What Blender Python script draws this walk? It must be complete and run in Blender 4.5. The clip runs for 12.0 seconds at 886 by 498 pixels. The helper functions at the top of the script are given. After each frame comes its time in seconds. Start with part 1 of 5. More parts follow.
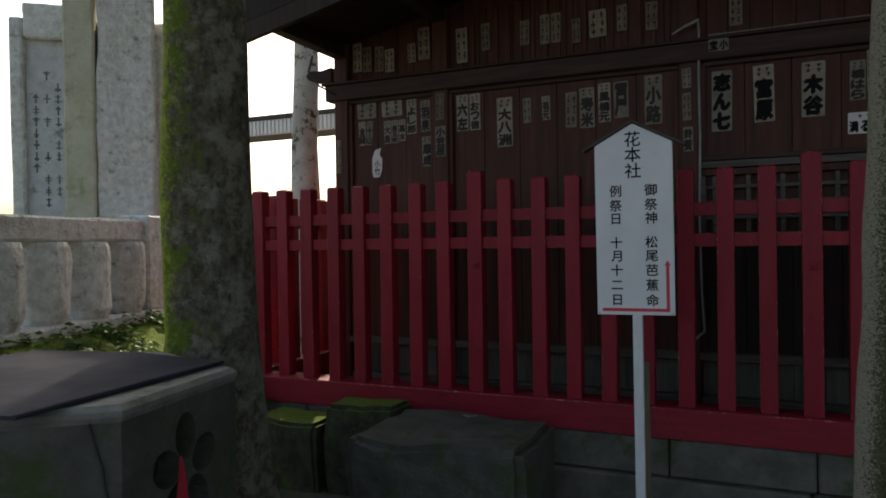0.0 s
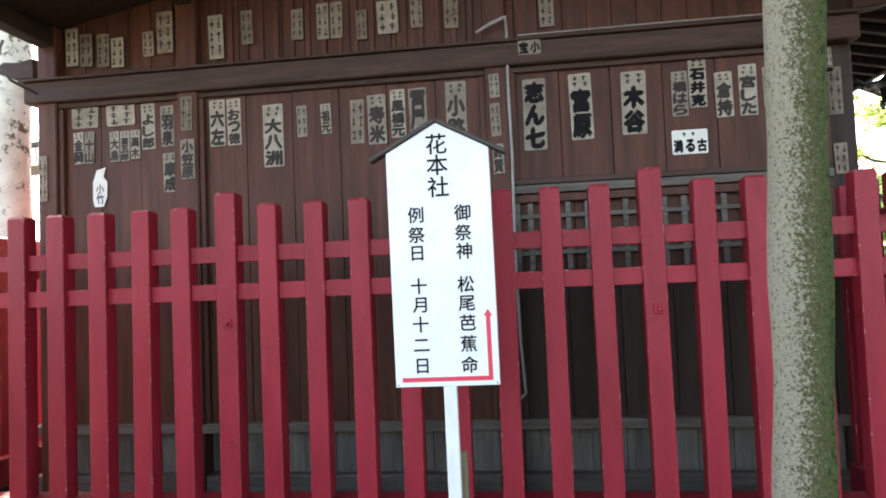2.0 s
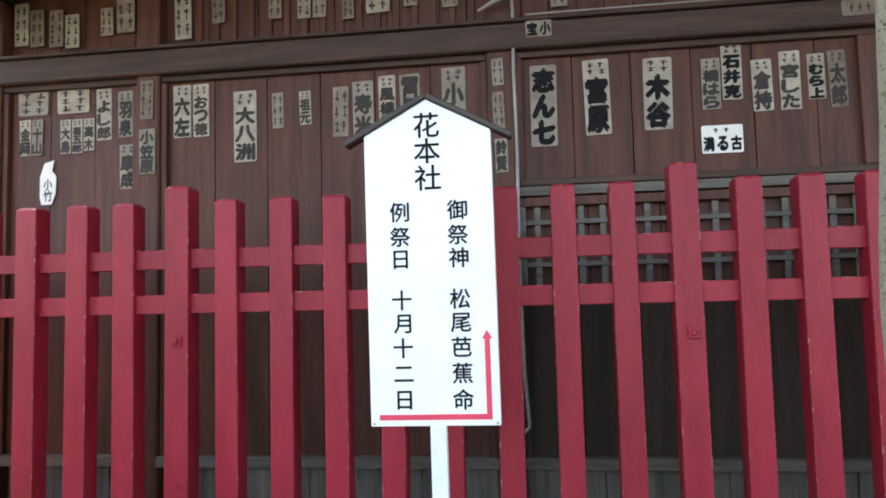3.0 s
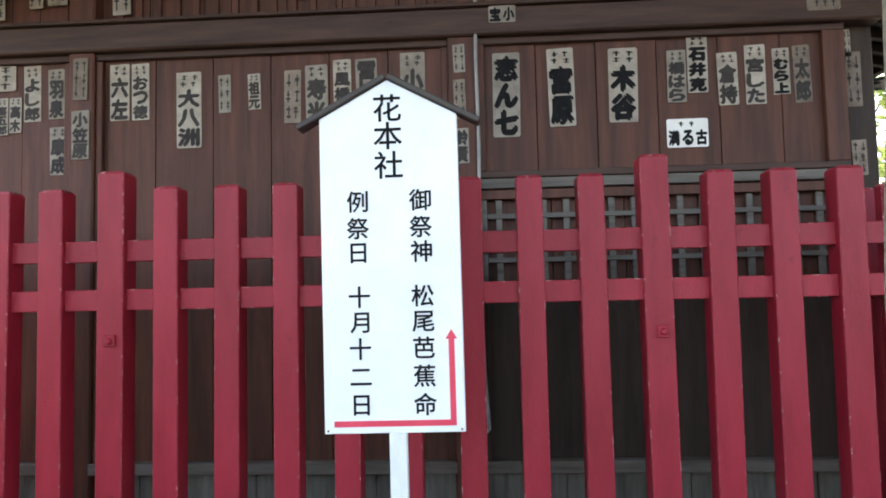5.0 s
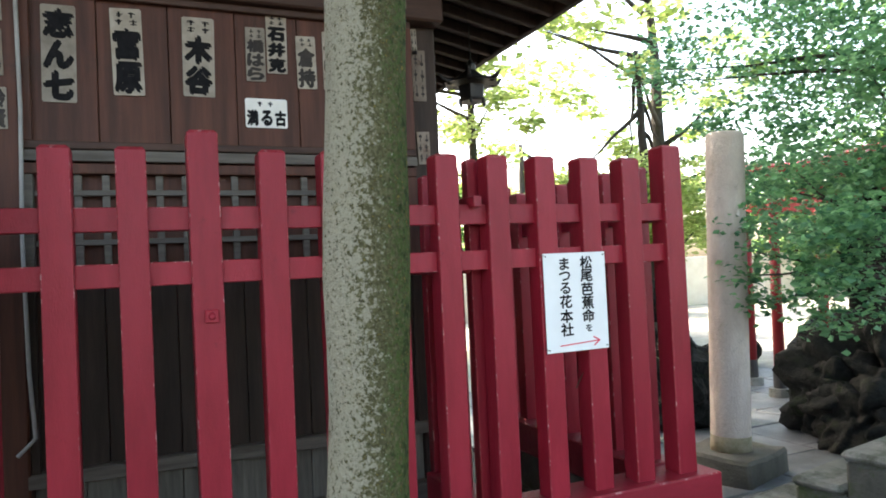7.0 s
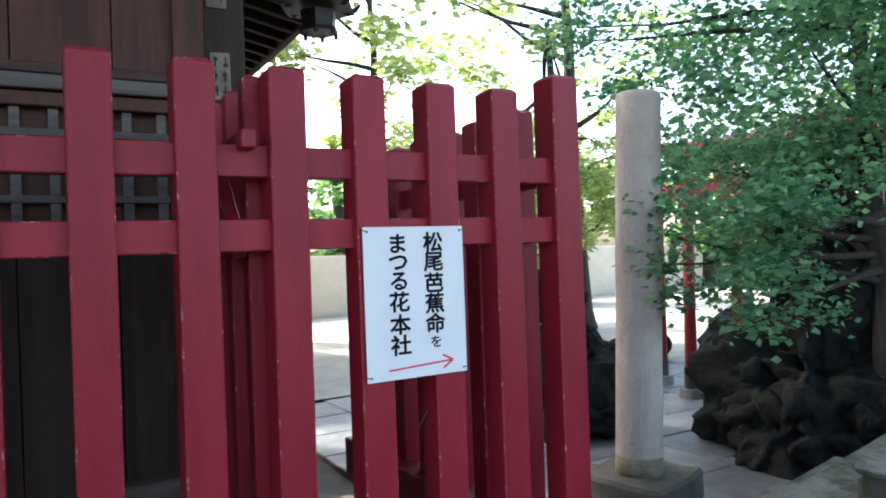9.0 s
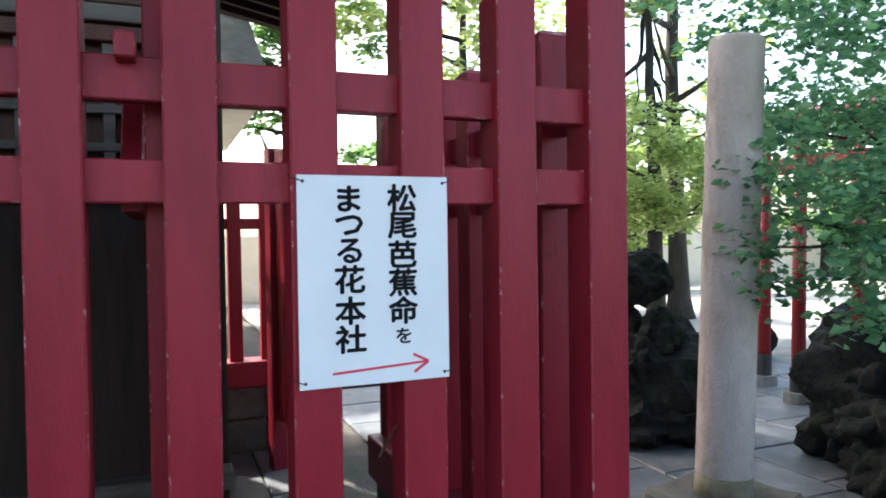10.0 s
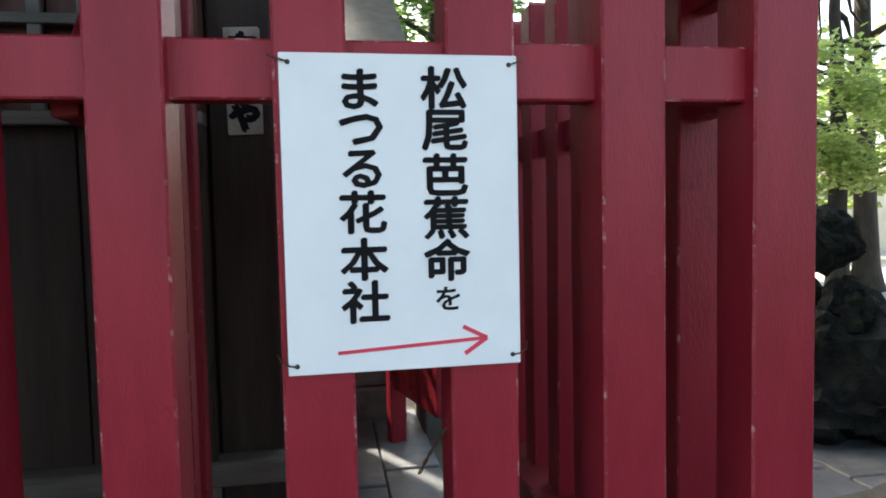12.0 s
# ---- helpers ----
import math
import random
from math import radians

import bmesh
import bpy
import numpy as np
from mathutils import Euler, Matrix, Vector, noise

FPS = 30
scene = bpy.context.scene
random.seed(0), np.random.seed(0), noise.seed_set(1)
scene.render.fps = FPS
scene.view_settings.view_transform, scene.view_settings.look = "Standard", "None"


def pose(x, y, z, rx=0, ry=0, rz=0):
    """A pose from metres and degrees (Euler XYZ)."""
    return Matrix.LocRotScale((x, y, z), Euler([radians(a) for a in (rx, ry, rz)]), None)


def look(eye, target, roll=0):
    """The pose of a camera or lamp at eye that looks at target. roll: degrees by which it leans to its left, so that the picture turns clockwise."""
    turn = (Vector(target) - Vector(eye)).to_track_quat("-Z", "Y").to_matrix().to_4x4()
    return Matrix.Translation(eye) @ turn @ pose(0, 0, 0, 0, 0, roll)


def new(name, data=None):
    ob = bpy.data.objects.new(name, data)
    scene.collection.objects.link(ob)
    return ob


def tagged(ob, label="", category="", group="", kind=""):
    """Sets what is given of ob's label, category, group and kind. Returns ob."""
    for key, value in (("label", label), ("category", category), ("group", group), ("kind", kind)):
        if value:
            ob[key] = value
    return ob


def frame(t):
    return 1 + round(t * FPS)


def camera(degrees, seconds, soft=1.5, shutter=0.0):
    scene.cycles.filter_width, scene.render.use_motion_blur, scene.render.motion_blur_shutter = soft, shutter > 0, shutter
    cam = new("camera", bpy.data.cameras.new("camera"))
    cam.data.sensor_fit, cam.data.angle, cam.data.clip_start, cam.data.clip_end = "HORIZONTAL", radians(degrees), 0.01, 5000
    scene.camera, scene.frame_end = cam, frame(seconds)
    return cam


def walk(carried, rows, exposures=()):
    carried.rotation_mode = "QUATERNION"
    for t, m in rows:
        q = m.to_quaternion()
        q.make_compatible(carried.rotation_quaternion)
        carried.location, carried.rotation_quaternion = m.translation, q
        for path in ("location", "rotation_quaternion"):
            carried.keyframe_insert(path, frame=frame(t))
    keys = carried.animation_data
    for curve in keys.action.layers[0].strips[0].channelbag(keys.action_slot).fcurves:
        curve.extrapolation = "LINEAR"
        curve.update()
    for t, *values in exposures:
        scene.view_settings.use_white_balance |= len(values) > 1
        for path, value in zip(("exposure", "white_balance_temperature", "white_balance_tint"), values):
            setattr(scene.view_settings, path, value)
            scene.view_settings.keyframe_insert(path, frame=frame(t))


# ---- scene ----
cam = camera(64.4, 12.0, 1.8)
PATH = [
    (0, (1.666, 1.381, 1.558), (0.853, 3.208, 1.538), -0.8),
    (0.5, (1.571, 1.573, 1.561), (1.039, 3.501, 1.571), -1.6),
    (1, (1.606, 1.835, 1.557), (1.242, 3.801, 1.593), -1.9),
    (1.5, (1.577, 2.168, 1.538), (1.3, 4.148, 1.604), -2.0),
    (2, (1.45, 2.47, 1.547), (1.186, 4.45, 1.646), -2.3),
    (2.5, (1.424, 2.759, 1.532), (1.166, 4.739, 1.657), -1.7),
    (3, (1.411, 2.972, 1.542), (1.151, 4.95, 1.685), -1.4),
    (3.2, (1.379, 3.023, 1.54), (1.11, 5.0, 1.687), -1.3),
    (4.8, (1.337, 3.116, 1.549), (1.169, 5.105, 1.677), -0.9),
    (5, (1.362, 3.117, 1.546), (1.241, 5.109, 1.674), -1.2),
    (5.5, (1.435, 3.111, 1.544), (1.485, 5.107, 1.663), -1.6),
    (6, (1.539, 3.116, 1.544), (1.81, 5.095, 1.65), -2.2),
    (6.5, (1.646, 3.126, 1.543), (2.181, 5.052, 1.618), -2.6),
    (7, (1.734, 3.158, 1.527), (2.529, 4.992, 1.58), -2.7),
    (7.5, (1.843, 3.305, 1.514), (2.841, 5.038, 1.538), -2.4),
    (7.7, (1.898, 3.384, 1.513), (2.947, 5.087, 1.527), -2.4),
    (9.5, (2.721, 4.072, 1.479), (3.634, 5.851, 1.472), -1.6),
    (10, (2.937, 4.237, 1.45), (3.681, 6.094, 1.412), -0.8),
    (10.5, (3.067, 4.42, 1.395), (3.676, 6.324, 1.34), -0.7),
    (11, (3.127, 4.582, 1.377), (3.594, 6.525, 1.298), -0.4),
    (11.5, (3.174, 4.643, 1.367), (3.564, 6.602, 1.266), -0.9),
    (12, (3.209, 4.635, 1.378), (3.539, 6.604, 1.256), -1.2),
]
EXPOSURES = [(0.0, 0.8, 7300, 11), (0.5, 1.45, 7300, 12), (1.0, 2.4, 7600, 13), (1.5, 3.13, 7500, 13), (2.5, 3.57, 7250, 13), (5.0, 3.47, 7200, 13), (6.5, 3.23, 7600, 11), (7.5, 3.15, 7000, 10), (9.5, 2.77, 6350, 11), (10.5, 2.8, 6350, 11), (12.0, 2.8, 7000, 10)]
walk(cam, [(t, look(eye, target, roll)) for t, eye, target, roll in PATH], EXPOSURES)

# ---- world and sun ----
world = bpy.data.worlds.new("sky")
world.use_nodes = True
scene.world = world
wn = world.node_tree
sky = wn.nodes.new("ShaderNodeTexSky")
sky.sky_type, sky.sun_disc = "NISHITA", False
sky.sun_elevation, sky.sun_rotation = radians(42), radians(-28)
sky.air_density, sky.dust_density = 1.0, 4.0
wn.nodes["Background"].inputs["Strength"].default_value = 0.15
wn.links.new(sky.outputs[0], wn.nodes["Background"].inputs["Color"])
sun = new("sun", bpy.data.lights.new("sun", "SUN"))
sun.data.energy, sun.data.angle, sun.data.color = 2.2, radians(2.0), (1.0, 0.93, 0.82)
sun.matrix_world = look((-13, 24, 25), (0, 0, 0))


# ---- materials ----
def material(name, a, b, scale=6.0, rough=0.6, bump=0.15, fine=90.0, stretch=(1, 1, 1), metal=0.0, spots=None, spot_scale=3.0, spot_cut=0.55, vary=0.12, coat=0.0, sharp=0.12, gloss=0.5):
    """Two tones mixed by noise, optional blotches of a third, fine relief, and a shift of tone from piece to piece."""
    m = bpy.data.materials.new(name)
    m.use_nodes = True
    n, l = m.node_tree.nodes, m.node_tree.links
    out = n["Principled BSDF"]
    geo = n.new("ShaderNodeNewGeometry")
    mp = n.new("ShaderNodeMapping")
    mp.inputs["Scale"].default_value = stretch
    l.new(geo.outputs["Position"], mp.inputs["Vector"])
    big = n.new("ShaderNodeTexNoise")
    big.inputs["Scale"].default_value, big.inputs["Detail"].default_value, big.inputs["Roughness"].default_value = scale, 8, 0.65
    l.new(mp.outputs[0], big.inputs["Vector"])
    ramp = n.new("ShaderNodeValToRGB")
    ramp.color_ramp.elements[0].position, ramp.color_ramp.elements[1].position = 0.36, 0.66
    ramp.color_ramp.elements[0].color, ramp.color_ramp.elements[1].color = (*a, 1), (*b, 1)
    l.new(big.outputs["Fac"], ramp.inputs[0])
    colour = ramp.outputs[0]
    if spots:
        sp = n.new("ShaderNodeTexNoise")
        sp.inputs["Scale"].default_value, sp.inputs["Detail"].default_value, sp.inputs["Roughness"].default_value = spot_scale, 9, 0.72
        l.new(geo.outputs["Position"], sp.inputs["Vector"])
        cut = n.new("ShaderNodeMapRange")
        cut.inputs["From Min"].default_value, cut.inputs["From Max"].default_value = spot_cut, spot_cut + sharp
        l.new(sp.outputs["Fac"], cut.inputs["Value"])
        mix = n.new("ShaderNodeMix")
        mix.data_type = "RGBA"
        l.new(cut.outputs[0], mix.inputs["Factor"])
        l.new(colour, mix.inputs["A"])
        mix.inputs["B"].default_value = (*spots, 1)
        colour = mix.outputs["Result"]
    if vary:
        info = n.new("ShaderNodeObjectInfo")
        rng = n.new("ShaderNodeMapRange")
        rng.inputs["To Min"].default_value, rng.inputs["To Max"].default_value = 1 - vary, 1 + vary
        l.new(info.outputs["Random"], rng.inputs["Value"])
        hsv = n.new("ShaderNodeHueSaturation")
        l.new(colour, hsv.inputs["Color"])
        l.new(rng.outputs[0], hsv.inputs["Value"])
        colour = hsv.outputs[0]
    l.new(colour, out.inputs["Base Color"])
    small = n.new("ShaderNodeTexNoise")
    small.inputs["Scale"].default_value, small.inputs["Detail"].default_value = fine, 5
    l.new(mp.outputs[0], small.inputs["Vector"])
    add = n.new("ShaderNodeMath")
    add.operation = "MULTIPLY_ADD"
    add.inputs[1].default_value = 0.6
    l.new(small.outputs["Fac"], add.inputs[0])
    l.new(big.outputs["Fac"], add.inputs[2])
    bp = n.new("ShaderNodeBump")
    bp.inputs["Strength"].default_value, bp.inputs["Distance"].default_value = bump, 0.02
    l.new(add.outputs[0], bp.inputs["Height"])
    l.new(bp.outputs[0], out.inputs["Normal"])
    rr = n.new("ShaderNodeMapRange")
    rr.inputs["To Min"].default_value, rr.inputs["To Max"].default_value = max(0.05, rough - 0.12), min(1, rough + 0.12)
    l.new(small.outputs["Fac"], rr.inputs["Value"])
    l.new(rr.outputs[0], out.inputs["Roughness"])
    out.inputs["Metallic"].default_value = metal
    out.inputs["Coat Weight"].default_value = coat
    out.inputs["Specular IOR Level"].default_value = gloss
    return m


def leaf_material(name, a, b, thin=0.35):
    m = bpy.data.materials.new(name)
    m.use_nodes = True
    n, l = m.node_tree.nodes, m.node_tree.links
    geo = n.new("ShaderNodeNewGeometry")
    ramp = n.new("ShaderNodeValToRGB")
    ramp.color_ramp.elements[0].color, ramp.color_ramp.elements[1].color = (*a, 1), (*b, 1)
    l.new(geo.outputs["Random Per Island"], ramp.inputs[0])
    p = n["Principled BSDF"]
    p.inputs["Roughness"].default_value = 0.42
    l.new(ramp.outputs[0], p.inputs["Base Color"])
    tr = n.new("ShaderNodeBsdfTranslucent")
    l.new(ramp.outputs[0], tr.inputs["Color"])
    mix = n.new("ShaderNodeMixShader")
    mix.inputs[0].default_value = thin
    l.new(p.outputs[0], mix.inputs[1])
    l.new(tr.outputs[0], mix.inputs[2])
    l.new(mix.outputs[0], n["Material Output"].inputs["Surface"])
    return m


RED = material("red fence paint", (0.242, 0.011, 0.023), (0.315, 0.018, 0.034), 5, 0.40, 0.20, 150, (3, 3, 0.6), spots=(0.17, 0.007, 0.015), spot_scale=9, spot_cut=0.62, vary=0.10, gloss=0.28)
RED_EDGE = material("worn paint edge", (0.24, 0.012, 0.024), (0.33, 0.035, 0.045), 30, 0.5, 0.3, 130, spots=(0.52, 0.24, 0.23), spot_scale=28, spot_cut=0.56, vary=0.05, sharp=0.06, gloss=0.3)
RED_BASE = material("red sill paint", (0.225, 0.010, 0.022), (0.29, 0.016, 0.031), 4, 0.45, 0.25, 100, (1.2, 6, 6), spots=(0.13, 0.012, 0.016), spot_scale=5, spot_cut=0.6, gloss=0.28)
WOOD = material("dark stained boards", (0.052, 0.017, 0.009), (0.108, 0.036, 0.020), 2.4, 0.58, 0.12, 40, (9, 9, 0.6), spots=(0.045, 0.020, 0.013), spot_scale=1.6, spot_cut=0.58, vary=0.10, gloss=0.32)
WOOD_H = material("dark stained beam", (0.034, 0.017, 0.012), (0.070, 0.036, 0.026), 3, 0.62, 0.18, 45, (0.8, 9, 9), vary=0.12, gloss=0.32)
# also stands for shade under the eaves and in the passage
WOOD_BLACK = material("near-black boards", (0.022, 0.014, 0.010), (0.045, 0.028, 0.020), 3, 0.7, 0.15, 45, (9, 9, 0.8), vary=0.2, gloss=0.32)
WOOD_GREY = material("weathered grey boards", (0.10, 0.09, 0.075), (0.20, 0.18, 0.15), 3, 0.75, 0.2, 45, (9, 9, 0.8), vary=0.2, gloss=0.32)
WOOD_GREYH = material("weathered grey rail", (0.075, 0.062, 0.05), (0.15, 0.128, 0.105), 3, 0.75, 0.2, 45, (0.8, 9, 9), vary=0.1)
PAPER = material("aged paper", (0.23, 0.195, 0.155), (0.35, 0.305, 0.245), 14, 0.9, 0.05, 80, spots=(0.18, 0.13, 0.10), spot_scale=18, spot_cut=0.66, vary=0.25)
PAPER_FADED = material("faded paper", (0.17, 0.13, 0.10), (0.26, 0.21, 0.16), 14, 0.9, 0.05, 80, spots=(0.10, 0.06, 0.045), spot_scale=20, spot_cut=0.55, vary=0.25)
PAPER_NEW = material("fresh white paper", (0.68, 0.66, 0.60), (0.76, 0.74, 0.69), 10, 0.8, 0.03, 80, vary=0.04)
PAPER_RED = material("red sticker", (0.22, 0.03, 0.025), (0.3, 0.06, 0.05), 12, 0.8, 0.03, 80)
INK = material("black ink", (0.006, 0.006, 0.007), (0.014, 0.013, 0.014), 30, 0.8, 0.02, 80, vary=0, gloss=0.12)
INK_OLD = material("faded ink", (0.022, 0.018, 0.016), (0.045, 0.036, 0.03), 30, 0.85, 0.02, 80, vary=0.2)
WHITE = material("white sign paint", (0.74, 0.75, 0.75), (0.82, 0.83, 0.83), 3, 0.4, 0.03, 50, spots=(0.66, 0.66, 0.64), spot_scale=9, spot_cut=0.66, vary=0.02)
WHITE_POST = material("white stake paint", (0.68, 0.69, 0.67), (0.80, 0.80, 0.79), 8, 0.5, 0.1, 60, (4, 4, 1), spots=(0.30, 0.27, 0.22), spot_scale=22, spot_cut=0.70, vary=0.02)
SIGN_RED = material("vermilion marking", (0.66, 0.03, 0.07), (0.72, 0.05, 0.09), 12, 0.5, 0.02, 50, vary=0)
BROWN_TRIM = material("dark brown cap", (0.035, 0.026, 0.022), (0.06, 0.045, 0.036), 12, 0.6, 0.1, 60, vary=0.05)
STAKE = material("raw timber stake", (0.16, 0.12, 0.07), (0.24, 0.19, 0.11), 5, 0.8, 0.2, 50, (8, 8, 1))
STONE = material("grey granite", (0.56, 0.56, 0.60), (0.72, 0.72, 0.76), 9, 0.8, 0.4, 110, spots=(0.24, 0.23, 0.20), spot_scale=5, spot_cut=0.56)
STONE_ROUGH = material("split white granite", (0.58, 0.58, 0.57), (0.86, 0.86, 0.85), 14, 0.85, 1.0, 45, spots=(0.26, 0.26, 0.24), spot_scale=9, spot_cut=0.56)
STONE_YELLOW = material("lichen stained granite", (0.44, 0.43, 0.31), (0.56, 0.55, 0.46), 5, 0.85, 0.5, 70, spots=(0.30, 0.31, 0.18), spot_scale=3, spot_cut=0.52)
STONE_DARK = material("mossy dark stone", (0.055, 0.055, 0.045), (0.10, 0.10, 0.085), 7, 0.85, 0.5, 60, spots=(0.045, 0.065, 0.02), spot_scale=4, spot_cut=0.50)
STONE_BASE = material("damp foundation stone", (0.085, 0.08, 0.065), (0.15, 0.14, 0.115), 6, 0.85, 0.4, 70, spots=(0.06, 0.075, 0.03), spot_scale=3.5, spot_cut=0.54)
STONE_PAVE = material("grey paving stone", (0.090, 0.098, 0.108), (0.150, 0.160, 0.172), 5, 0.55, 0.2, 80, spots=(0.19, 0.19, 0.19), spot_scale=2.5, spot_cut=0.55, vary=0.15)
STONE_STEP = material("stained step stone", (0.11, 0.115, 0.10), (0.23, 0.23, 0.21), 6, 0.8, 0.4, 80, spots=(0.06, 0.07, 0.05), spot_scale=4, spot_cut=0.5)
LAVA = material("black lava rock", (0.007, 0.008, 0.008), (0.024, 0.025, 0.023), 12, 0.92, 1.0, 30, spots=(0.018, 0.027, 0.013), spot_scale=7, spot_cut=0.55, gloss=0.2)
PILLAR = material("pale pitted granite", (0.42, 0.355, 0.31), (0.55, 0.48, 0.43), 7, 0.85, 0.5, 75, (1, 1, 0.6), spots=(0.30, 0.27, 0.23), spot_scale=9, spot_cut=0.58)
PILLAR_FOOT = material("mossy granite foot", (0.17, 0.15, 0.085), (0.30, 0.26, 0.19), 9, 0.9, 0.45, 75)


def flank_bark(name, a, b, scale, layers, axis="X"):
    """Fine bark or stone; each layer of growth is weighted by the normal, so one flank, or the top, comes out lighter
    or darker than the rest.
    """
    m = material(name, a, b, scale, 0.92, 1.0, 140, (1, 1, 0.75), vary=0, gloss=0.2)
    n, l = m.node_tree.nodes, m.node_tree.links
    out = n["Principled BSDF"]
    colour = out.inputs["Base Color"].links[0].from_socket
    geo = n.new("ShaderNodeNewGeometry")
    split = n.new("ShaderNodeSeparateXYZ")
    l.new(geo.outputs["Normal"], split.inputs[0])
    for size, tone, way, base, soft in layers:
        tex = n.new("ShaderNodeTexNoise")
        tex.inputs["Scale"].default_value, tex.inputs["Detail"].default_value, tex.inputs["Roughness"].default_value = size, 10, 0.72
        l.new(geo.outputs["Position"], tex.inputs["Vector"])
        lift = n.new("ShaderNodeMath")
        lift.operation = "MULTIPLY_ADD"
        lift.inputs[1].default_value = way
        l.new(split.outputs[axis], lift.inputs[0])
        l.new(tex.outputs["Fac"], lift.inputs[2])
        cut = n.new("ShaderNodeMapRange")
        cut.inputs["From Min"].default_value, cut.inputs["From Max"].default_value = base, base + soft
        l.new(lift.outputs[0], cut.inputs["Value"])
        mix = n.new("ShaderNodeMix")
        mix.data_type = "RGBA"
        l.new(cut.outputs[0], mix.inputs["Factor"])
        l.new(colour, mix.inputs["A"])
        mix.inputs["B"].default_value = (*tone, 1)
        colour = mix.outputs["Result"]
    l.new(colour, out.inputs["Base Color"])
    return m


# Lichen and moss, plus a light flank and a dark flank painted by the normal.
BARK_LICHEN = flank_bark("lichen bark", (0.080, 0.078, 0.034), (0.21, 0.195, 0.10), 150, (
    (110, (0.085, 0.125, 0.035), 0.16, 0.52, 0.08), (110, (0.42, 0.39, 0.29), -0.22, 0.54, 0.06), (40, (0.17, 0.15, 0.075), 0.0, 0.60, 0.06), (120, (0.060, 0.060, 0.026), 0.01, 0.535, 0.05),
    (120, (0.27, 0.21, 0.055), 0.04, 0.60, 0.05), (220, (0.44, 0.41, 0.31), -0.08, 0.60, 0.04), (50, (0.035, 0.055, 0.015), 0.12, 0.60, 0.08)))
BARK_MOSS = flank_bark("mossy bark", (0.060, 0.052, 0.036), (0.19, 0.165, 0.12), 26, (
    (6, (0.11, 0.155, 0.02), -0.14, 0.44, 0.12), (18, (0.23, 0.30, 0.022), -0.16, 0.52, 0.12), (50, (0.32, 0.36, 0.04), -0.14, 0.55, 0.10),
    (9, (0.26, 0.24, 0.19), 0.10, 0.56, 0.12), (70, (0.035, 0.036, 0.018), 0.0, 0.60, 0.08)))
# Moss on the tops; the dark sides have their shade put into the colour.
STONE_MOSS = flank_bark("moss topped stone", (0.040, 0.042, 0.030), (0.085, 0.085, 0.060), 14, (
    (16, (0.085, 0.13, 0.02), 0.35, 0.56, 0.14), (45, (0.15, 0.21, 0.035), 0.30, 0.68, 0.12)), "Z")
BARK_PALE = material("pale mottled bark", (0.55, 0.51, 0.45), (0.75, 0.71, 0.65), 6, 0.85, 0.3, 50, spots=(0.13, 0.095, 0.07), spot_scale=7, spot_cut=0.545, vary=0, sharp=0.05)
BARK_DARK = material("dark bark", (0.022, 0.018, 0.015), (0.052, 0.043, 0.034), 5, 0.9, 0.7, 40, (3, 3, 0.8), vary=0)
GRAVEL = material("pale raked gravel", (0.30, 0.29, 0.26), (0.42, 0.40, 0.36), 3, 0.9, 0.5, 60, vary=0)
EARTH = material("damp packed earth", (0.07, 0.06, 0.048), (0.14, 0.12, 0.095), 2.2, 0.92, 0.5, 40, spots=(0.055, 0.06, 0.03), spot_scale=1.1, spot_cut=0.52, vary=0)
METAL = material("dark sheet metal", (0.024, 0.026, 0.036), (0.045, 0.048, 0.062), 5, 0.8, 0.3, 20, spots=(0.012, 0.012, 0.014), spot_scale=6, spot_cut=0.60, gloss=0.08)
BRONZE = material("blackened bronze", (0.02, 0.02, 0.022), (0.05, 0.047, 0.043), 10, 0.5, 0.2, 60, metal=0.6)
CABLE = material("grey conduit", (0.22, 0.21, 0.20), (0.32, 0.31, 0.29), 10, 0.6, 0.1, 60)
RUST = material("rusty wire", (0.06, 0.03, 0.02), (0.12, 0.06, 0.035), 30, 0.7, 0.2, 80, metal=0.4)
SHEET = material("pale translucent corrugated sheet", (0.78, 0.78, 0.77), (0.86, 0.86, 0.84), 5, 0.5, 0.1, 40, vary=0.1)
CREAM = material("cream plaster", (0.66, 0.60, 0.50), (0.74, 0.69, 0.60), 3, 0.8, 0.05, 50)
ROOF = material("grey roof", (0.06, 0.062, 0.066), (0.11, 0.112, 0.118), 4, 0.6, 0.2, 50)
TORII = material("vermilion torii paint", (0.23, 0.010, 0.014), (0.30, 0.016, 0.02), 5, 0.45, 0.1, 50, vary=0.1)
BLACK = material("black foot paint", (0.02, 0.02, 0.022), (0.04, 0.04, 0.04), 8, 0.6, 0.1, 50)
CLOTH = material("red cloth", (0.42, 0.015, 0.03), (0.5, 0.03, 0.05), 20, 0.9, 0.2, 90)
LEAF_DARK = leaf_material("holly green leaves", (0.045, 0.16, 0.085), (0.22, 0.46, 0.21), 0.5)
LEAF_MID = leaf_material("mid green leaves", (0.07, 0.17, 0.05), (0.24, 0.40, 0.13), 0.5)
# paler copy for trees farther back, sun and glare put into the colour
LEAF_PALE = leaf_material("yellow green leaves, sun painted in", (0.24, 0.36, 0.09), (0.52, 0.60, 0.24), 0.6)
LEAF_GRASS = leaf_material("short weeds", (0.05, 0.11, 0.02), (0.11, 0.2, 0.04), 0.3)


# ---- building tools ----
def thing(name, label, category, at=(0, 0, 0), group="", kind=""):
    ob = new(name)
    ob.location = at
    return tagged(ob, label, category, group, kind)


def link(name, mesh, mats, parent=None, label=""):
    ob = new(name, mesh)
    if not mesh.materials:
        for m in (mats if isinstance(mats, (list, tuple)) else [mats]):
            mesh.materials.append(m)
    if parent:
        ob.parent = parent
    return tagged(ob, label) if label else ob


